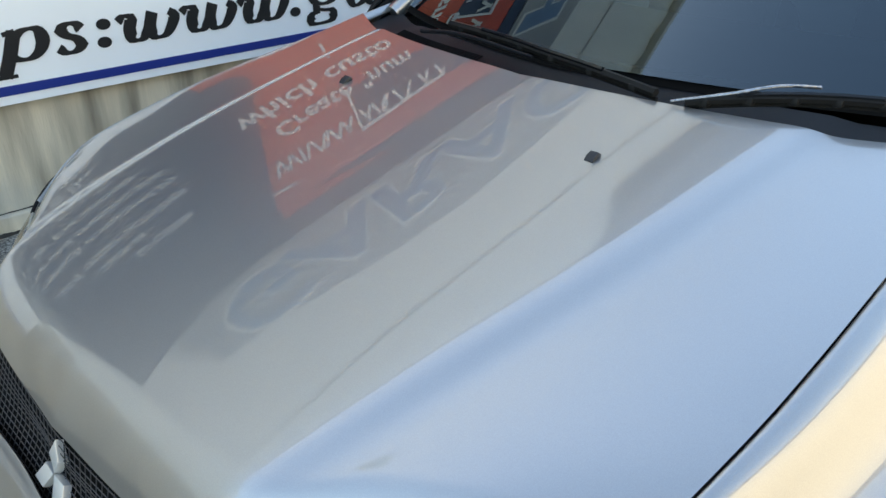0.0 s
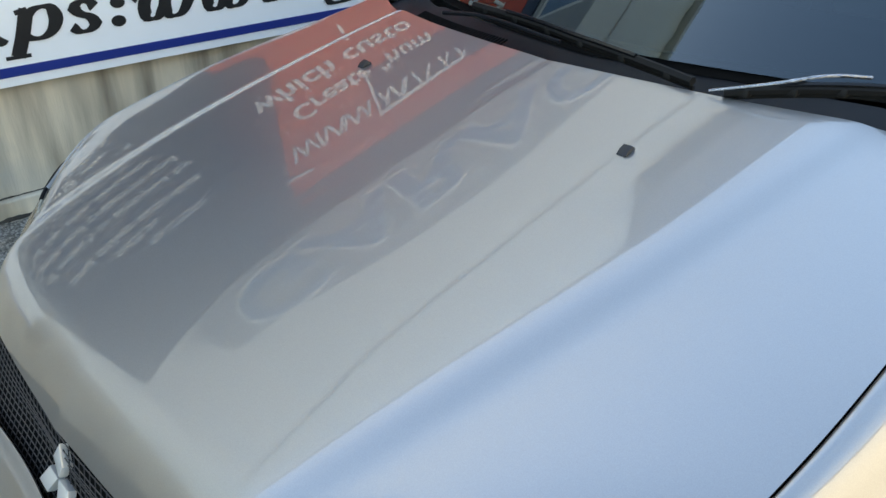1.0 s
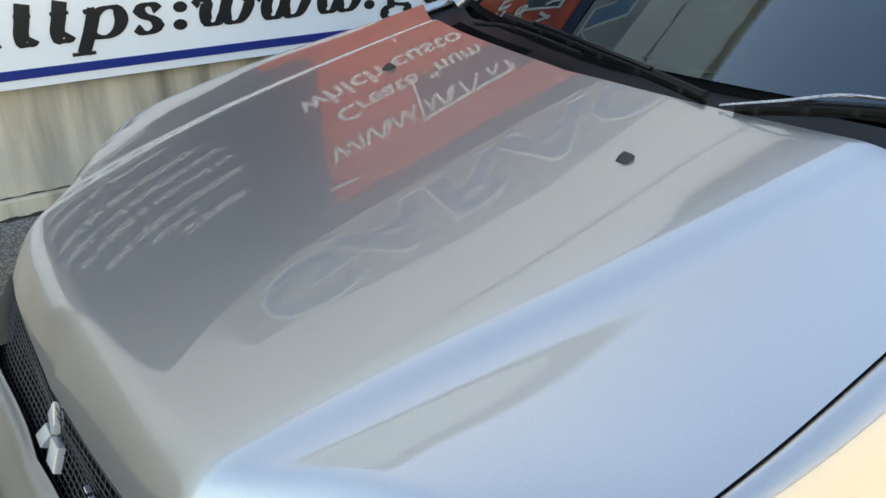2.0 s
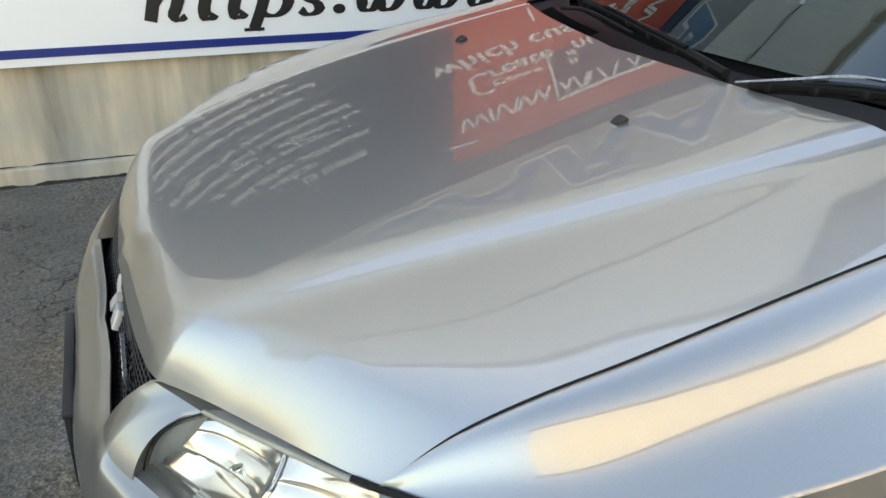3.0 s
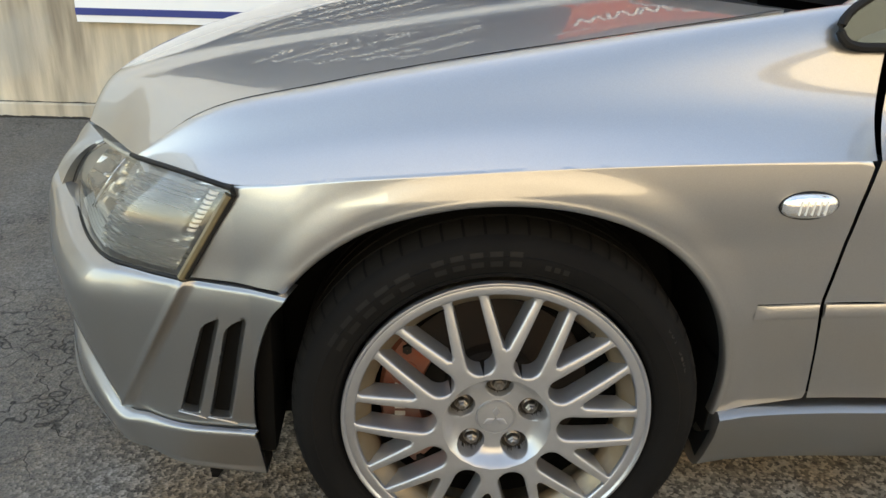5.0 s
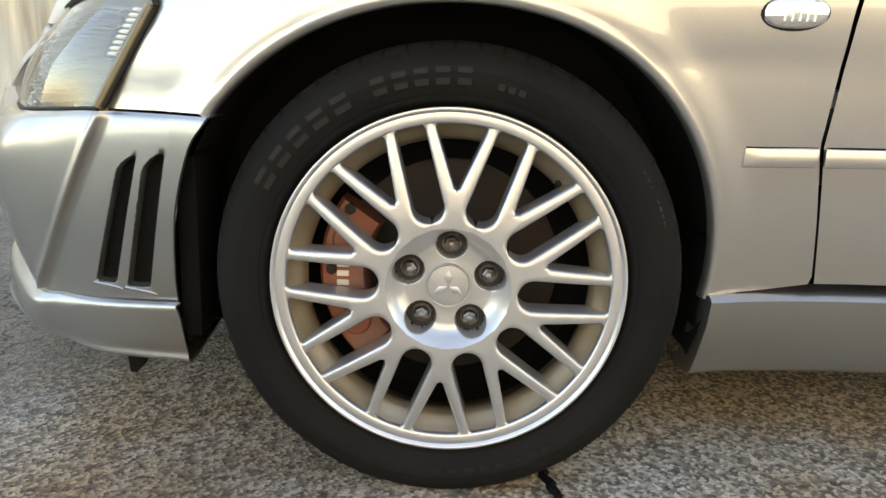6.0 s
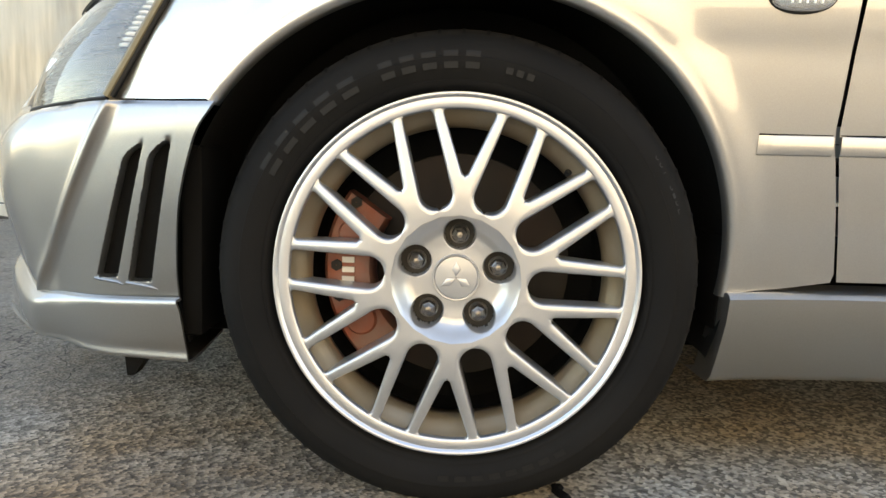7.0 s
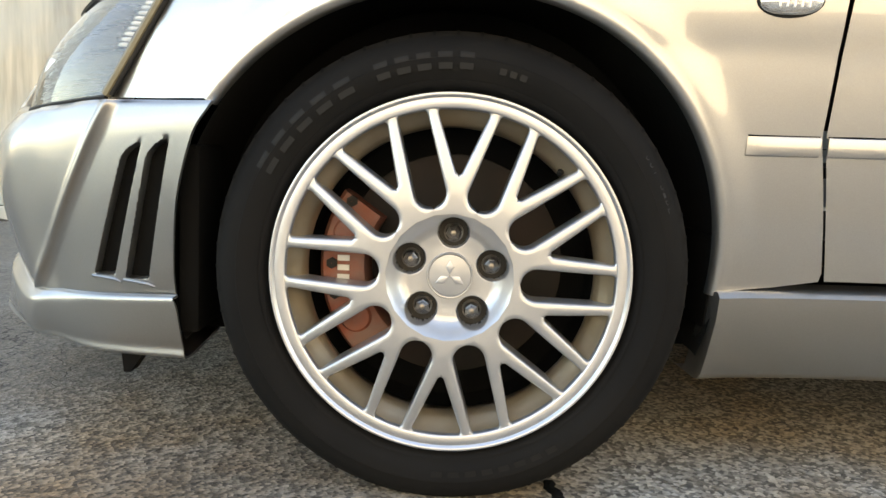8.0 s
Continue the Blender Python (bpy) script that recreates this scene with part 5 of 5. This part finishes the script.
        part("cap_lozenge", prism([(1.22 * p[0], 1.22 * p[1]) for p in o], 1, -0.8660, -0.8630, 0.0005), LIP_ALLOY, cap)
    for k in range(5):
        a = radians(3.0 + 72 * k)
        x, z = 0.0562 * math.sin(a), 0.0562 * math.cos(a)
        nut = bmesh.new()
        turned([(0.0130, -0.845), (0.0130, -0.8500), (0.0105, -0.8520)], 24, nut)
        turned([(0.0103, -0.848), (0.0103, -0.8570), (0.0092, -0.8596), (0.0070, -0.8612), (0.0062, -0.8632), (0.0040, -0.8650), (0.0005, -0.8656)], 6, nut)
        n = part("lug_nut", nut, NUT_STEEL, w, "dark steel wheel nut", sharp=20)
        n.location = (x, 0, z)
        n.rotation_euler = (0, 0.4 + 1.3 * k, 0)
    v = bmesh.new()
    tube([(0.150, -0.825, 0.150), (0.144, -0.842, 0.144), (0.138, -0.850, 0.138)], [0.006, 0.0055, 0.004], 10, v)
    part("valve", v, SEAL, w, "black rubber valve")
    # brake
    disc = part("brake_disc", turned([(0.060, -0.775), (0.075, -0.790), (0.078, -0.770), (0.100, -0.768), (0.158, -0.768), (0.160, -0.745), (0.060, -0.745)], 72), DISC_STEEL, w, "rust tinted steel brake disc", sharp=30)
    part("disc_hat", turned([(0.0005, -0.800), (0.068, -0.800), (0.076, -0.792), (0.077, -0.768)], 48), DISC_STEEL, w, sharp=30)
    # black dish added for the shade behind the spokes
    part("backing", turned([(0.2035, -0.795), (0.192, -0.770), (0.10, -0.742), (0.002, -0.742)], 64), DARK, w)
    rows = []
    for y, r0, r1 in ((-0.735, 0.116, 0.178), (-0.775, 0.114, 0.182), (-0.800, 0.116, 0.183), (-0.808, 0.121, 0.178), (-0.810, 0.130, 0.166)):
        arc = np.linspace(radians(-136), radians(-55), 22)
        rows.append([(r1 * math.sin(a), y, r1 * math.cos(a)) for a in arc] + [(r0 * math.sin(a), y, r0 * math.cos(a)) for a in arc[::-1]])
    bm = sheet(rows, closed=True)
    bm.verts.ensure_lookup_table()
    n = 44
    bm.faces.new([bm.verts[len(bm.verts) - n + i] for i in range(n)])
    cal = part("brake_caliper", bm, CALIPER_RED, w, "faded red four piston caliper", sharp=30)
    for a in (-119, -72):
        p = part("piston_boss", turned([(0.022, -0.800), (0.022, -0.8125), (0.019, -0.8160), (0.0005, -0.8165)], 24), CALIPER_RED, cal)
        p.location = (0.149 * math.sin(radians(a)), 0, 0.149 * math.cos(radians(a)))
        for da in (-17, 15):
            p = part("bolt", turned([(0.008, -0.806), (0.008, -0.816), (0.0005, -0.8165)], 6), DISC_STEEL, cal)
            p.location = (0.165 * math.sin(radians(a + da)), 0, 0.165 * math.cos(radians(a + da)))
    for k in range(5):
        z = -0.030 + 0.0135 * k
        part("marking_bar", box((0.017, 0.002, 0.008), (-0.149, -0.8118, z), 0.0004), CALIPER_MARK, cal, smooth=False)
    return w


WHEEL = wheel()
CENTRE = (0.0018, 0.0, 0.3105)
WHEEL.matrix_basis = pose(*CENTRE)
for m in (pose(0.0018, 0.0, 0.3105, 0, 0, 180), pose(2.625, 0.0, 0.3105), pose(2.625, 0.0, 0.3105, 0, 0, 180)):
    c = copy_thing(WHEEL, m)
    tagged(c, "wheel with ten forked spokes and a low black tyre")

# ---- cowl, screen, wipers, cabin ----
rows = []
for y in np.linspace(-0.74, 0.74, 40):
    x0 = float(hood_rear(abs(y)))
    z0 = hood_z(min(x0, 0.41), y)
    rows.append([(x0 - 0.03, y, z0 - 0.05), (x0 + 0.01, y, z0 - 0.032), (x0 + 0.06, y, z0 - 0.024), (x0 + 0.10, y, z0 - 0.016), (x0 + 0.13, y, z0 - 0.012)])
cowl = part("cowl_panel", thick(sheet(rows), 0.003), COWL_PLASTIC, car, "weathered dark cowl panel")
for k in range(34):
    y = 0.18 + 0.010 * k
    x0 = float(hood_rear(y)) + 0.045
    z0 = hood_z(min(x0, 0.41), y) - 0.028
    part("cowl_slot", box((0.05, 0.004, 0.002), (x0, y, z0 + 0.003), rot=Euler((0, -0.25, 0))), DARK, cowl, smooth=False)


def screen_point(u, v):
    """u across -1..1, v from base 0 to top 1."""
    y = u * (0.70 - 0.12 * v)
    xb = 0.300 + 0.200 * u * u
    xt = 1.090 + 0.145 * u * u
    zb, zt = 0.936 - 0.02 * u * u, 1.385 - 0.045 * u * u
    return (xb + (xt - xb) * v, y, zb + (zt - zb) * v + 0.020 * math.sin(math.pi * v))


scr = part("windscreen", sheet([[screen_point(u, v) for u in np.linspace(-1, 1, 48)] for v in np.linspace(0, 1, 24)]), WINDSCREEN, car, "slightly tinted windscreen glass")
scr.visible_shadow = False
band = [[Vector(screen_point(u, v)) + Vector((0.004, 0, -0.004)) for u in np.linspace(-1, 1, 48)] for v in (-0.02, 0.0, 0.02)]
part("screen_border", sheet(band), DARK, scr)
for sg in (-1, 1):
    pil = bmesh.new()
    tube([tuple(Vector(screen_point(sg * 1.02, v)) + Vector((0, sg * 0.015, 0.0))) for v in np.linspace(-0.05, 1.02, 14)], 0.024, 12, pil)
    part("pillar", pil, PAINT, car)
    sd = []
    for x, zt, yt in ((0.62, 1.0, 0.72), (1.0, 1.345, 0.60), (1.6, 1.40, 0.585), (2.2, 1.37, 0.60), (2.75, 1.05, 0.70)):
        sd.append([(x, sg * float(belt_y(x)), float(belt_z(x)) + 0.003), (x, sg * yt, zt)])
    g = part("side_window", sheet(sd), WINDSCREEN, car, "side window glass")
    g.visible_shadow = False
rows = []
for x, z, w in ((1.09, 1.388, 0.58), (1.25, 1.425, 0.58), (1.6, 1.440, 0.58), (2.0, 1.420, 0.58), (2.25, 1.37, 0.59)):
    rows.append([(x + 0.145 * (u * u) * max(0.0, (1.4 - x) / 0.31), u * w, z - 0.045 * u * u) for u in np.linspace(-1, 1, 24)])
part("roof", thick(sheet(rows), 0.01), PAINT, car)
rows = [[(2.25, u * 0.58, 1.37 - 0.045 * u * u) for u in np.linspace(-1, 1, 16)], [(2.85, u * 0.68, 1.03 - 0.02 * u * u) for u in np.linspace(-1, 1, 16)]]
rw = part("rear_window", sheet(rows), WINDSCREEN, car)
rw.visible_shadow = False
rows = []
for x, z in ((2.85, 1.03), (3.1, 1.02), (3.4, 1.005), (3.5, 0.96), (3.52, 0.7), (3.56, 0.55), (3.53, 0.25)):
    rows.append([(x - 0.05 * u * u, u * (float(belt_y(min(x, 3.4))) if z > 0.9 else 0.84), z - 0.025 * u * u) for u in np.linspace(-1, 1, 20)])
part("boot_lid", thick(sheet(rows), 0.006), PAINT, car)
part("floor_pan", box((3.9, 1.40, 0.03), (1.45, 0, 0.20), 0.004), DARK, car, smooth=False)
part("engine_bay", box((0.95, 1.02, 0.30), (-0.10, 0, 0.48), 0.02), DARK, car)
dash = []
for y in np.linspace(-0.66, 0.66, 20):
    dash.append([(0.40 + 0.2 * y * y, y, 0.925), (0.55 + 0.18 * y * y, y, 0.95), (0.85, y, 0.945), (0.93, y, 0.90), (0.95, y, 0.55)])
part("dashboard", thick(sheet(dash), 0.01), INTERIOR, car, "dark dashboard behind the screen")
for y in (-0.36, 0.36):
    seat = bmesh.new()
    box((0.14, 0.46, 0.62), (1.62, y, 0.86), 0.05, seat, Euler((0, 0.22, 0)))
    box((0.10, 0.26, 0.17), (1.74, y, 1.22), 0.04, seat, Euler((0, 0.2, 0)))
    part("seat_back", seat, INTERIOR, car)
part("cabin_floor", box((1.9, 1.30, 0.02), (1.6, 0, 0.45)), INTERIOR, car, smooth=False)


WIPER_BLACK = mat("gloss_black_wiper", (0.006, 0.006, 0.007), 0.25, vary=0.3, vary_scale=60)
METAL_ARM = mat("worn_metal_arm", (0.42, 0.43, 0.45), 0.25, 0.9, bump=0.8, bump_scale=140, vary=0.6, vary_scale=90)


def wiper(points, thin=1.0):
    pts = [Vector(p) for p in points]
    w = tagged(new("wiper"), "black wiper with a dull metal arm")
    w.parent = car
    arm = bmesh.new()
    tube([tuple(p) for p in bend([tuple(p) for p in pts], 24)], np.linspace(0.0050, 0.0034, 24) * thin, 8, arm)
    part("arm", arm, COWL_PLASTIC, w)
    return w


def blade(w, a, b, h=0.0):
    a, b = Vector(a), Vector(b)
    p = [a.lerp(b, t) + Vector((0, 0, 0.012 * math.sin(math.pi * t))) for t in np.linspace(0, 1, 16)]
    bm = bmesh.new()
    tube([tuple(q) for q in p], 0.0085, 6, bm)
    bl = part("blade", bm, SEAL, w)
    bm = bmesh.new()
    tube([tuple(q + Vector((0.006, 0, -0.012))) for q in p], 0.004, 6, bm)
    part("rubber_edge", bm, SEAL, bl)
    # claws that hold the rubber
    for t in (0.08, 0.25, 0.42, 0.58, 0.75, 0.92):
        q = a.lerp(b, t) + Vector((0.002, 0, 0.012 * math.sin(math.pi * t) - 0.004))
        part("claw", box((0.022, 0.016, 0.014), tuple(q), 0.003), SEAL, bl)
    spine = bmesh.new()
    tube([tuple(q + Vector((-0.004, 0, 0.008))) for q in p[3:13]], 0.0042, 6, spine)
    part("bridge", spine, WIPER_BLACK, bl, "glossy black bridge")


w1 = wiper([(0.29, 0.42, 0.925), (0.27, 0.30, 0.945), (0.23, 0.02, 0.952)])
blade(w1, (0.300, 0.33, 0.955), (0.205, -0.275, 0.940))
w2 = wiper([(0.328, -0.497, 0.964), (0.275, -0.455, 0.970), (0.225, -0.395, 0.957), (0.195, -0.310, 0.935)], 0.62)
w2.children[0].data.materials[0] = METAL_ARM
blade(w2, (0.205, -0.33, 0.936), (0.395, -0.68, 0.945))


def nozzle(y):
    x = -0.022
    z = hood_z(x, y)
    n = part("washer_nozzle", prism([(-0.012, 0.0), (0.011, 0.0), (0.012, 0.005), (0.006, 0.010), (-0.005, 0.008), (-0.012, 0.0025)], 1, -0.008, 0.008, 0.0024), BLACK_PLASTIC, car, "small black washer nozzle")
    n.data.transform(pose(x, y, z - 0.001, 0, -11, 0))


nozzle(0.31)
nozzle(-0.31)


def mirror_housing(sg):
    bm = bmesh.new()
    bmesh.ops.create_uvsphere(bm, u_segments=24, v_segments=14, radius=1.0)
    for v in bm.verts:
        c = v.co
        v.co = (0.70 + 0.065 * c.x * (1 if c.x < 0 else 0.55), sg * (0.92 + 0.105 * c.y), 1.035 + 0.070 * c.z)
    m = part("door_mirror", bm, PAINT, car, "silver door mirror")
    part("mirror_foot", box((0.10, 0.10, 0.05), (0.69, sg * 0.80, 0.975), 0.015), BLACK_PLASTIC, m)


mirror_housing(-1)
mirror_housing(1)


def settle(c):
    """Final trim of the body's proportions, the same on either side."""
    x, y, z = min(0.55, max(-0.9, c.x)), abs(c.y), c.z
    dy = y * (-0.0922 - 0.0087 * x + 0.0691 * z - 0.0405 * x * x + 0.0602 * y)
    dx = -0.0468 + 0.0019 * x + 0.0357 * y + 0.0325 * z
    # the middle of the nose is blunter
    dx += 0.024 * (1 - soft_step(y / 0.42)) * soft_step((-0.45 - x) / 0.25) * (0.7 + 0.3 * soft_step((z - 0.49) / 0.05) - 0.75 * soft_step((z - 0.565) / 0.06))
    dz = -0.0159 + 0.0080 * x + 0.0160 * y + 0.0131 * z
    return Vector((c.x + dx, math.copysign(max(0.0, y + dy), c.y), c.z + dz))


for ob in car.children_recursive:
    top = ob
    while top.parent is not car:
        top = top.parent
    if top.name.startswith("wheel") and not top.name.startswith("wheel_liner"):
        continue
    for v in ob.data.vertices if ob.data else ():
        v.co = settle(v.co)


def front_glass(sg):
    """Front corner of the side glazing, with its rubber surround."""
    y0 = 0.800
    edge = [(0.66, 1.045), (0.56, 0.988), (0.475, 0.934), (0.452, 0.917), (0.441, 0.900), (0.442, 0.888), (0.451, 0.878), (0.466, 0.8735), (0.494, 0.873), (0.56, 0.874), (0.70, 0.877)]
    pts = bend([(x, sg * (y0 - 0.30 * max(0.0, z - 0.88)), z) for x, z in edge], 60)
    g = part("quarter_glass", sheet([[pts[i], pts[59 - i]] for i in range(30)]), WINDSCREEN, car, "corner of the side glazing")
    bm = bmesh.new()
    tube([tuple(p) for p in pts], 0.0065, 8, bm)
    part("surround", bm, SEAL, g)
    # dark sheet added behind the glass for the dim cabin
    back = part("inner_blind", sheet([[(p[0] + 0.01, p[1] - sg * 0.012, p[2]) for p in (pts[i], pts[59 - i])] for i in range(30)]), INTERIOR, g)


front_glass(-1)
front_glass(1)
# tar seam on the ground beside the tyre
seam = bmesh.new()
tube([(0.150 + 0.03 * k / 12 + 0.004 * math.sin(k * 2.1), -0.80 - 0.010 * k, 0.001) for k in range(13)], [0.004 + 0.005 * abs(math.sin(k * 1.3)) for k in range(13)], 7, seam)
tagged(part("tar_seam", seam, DARK, None), "short black tar seam on the asphalt", "tar seam")
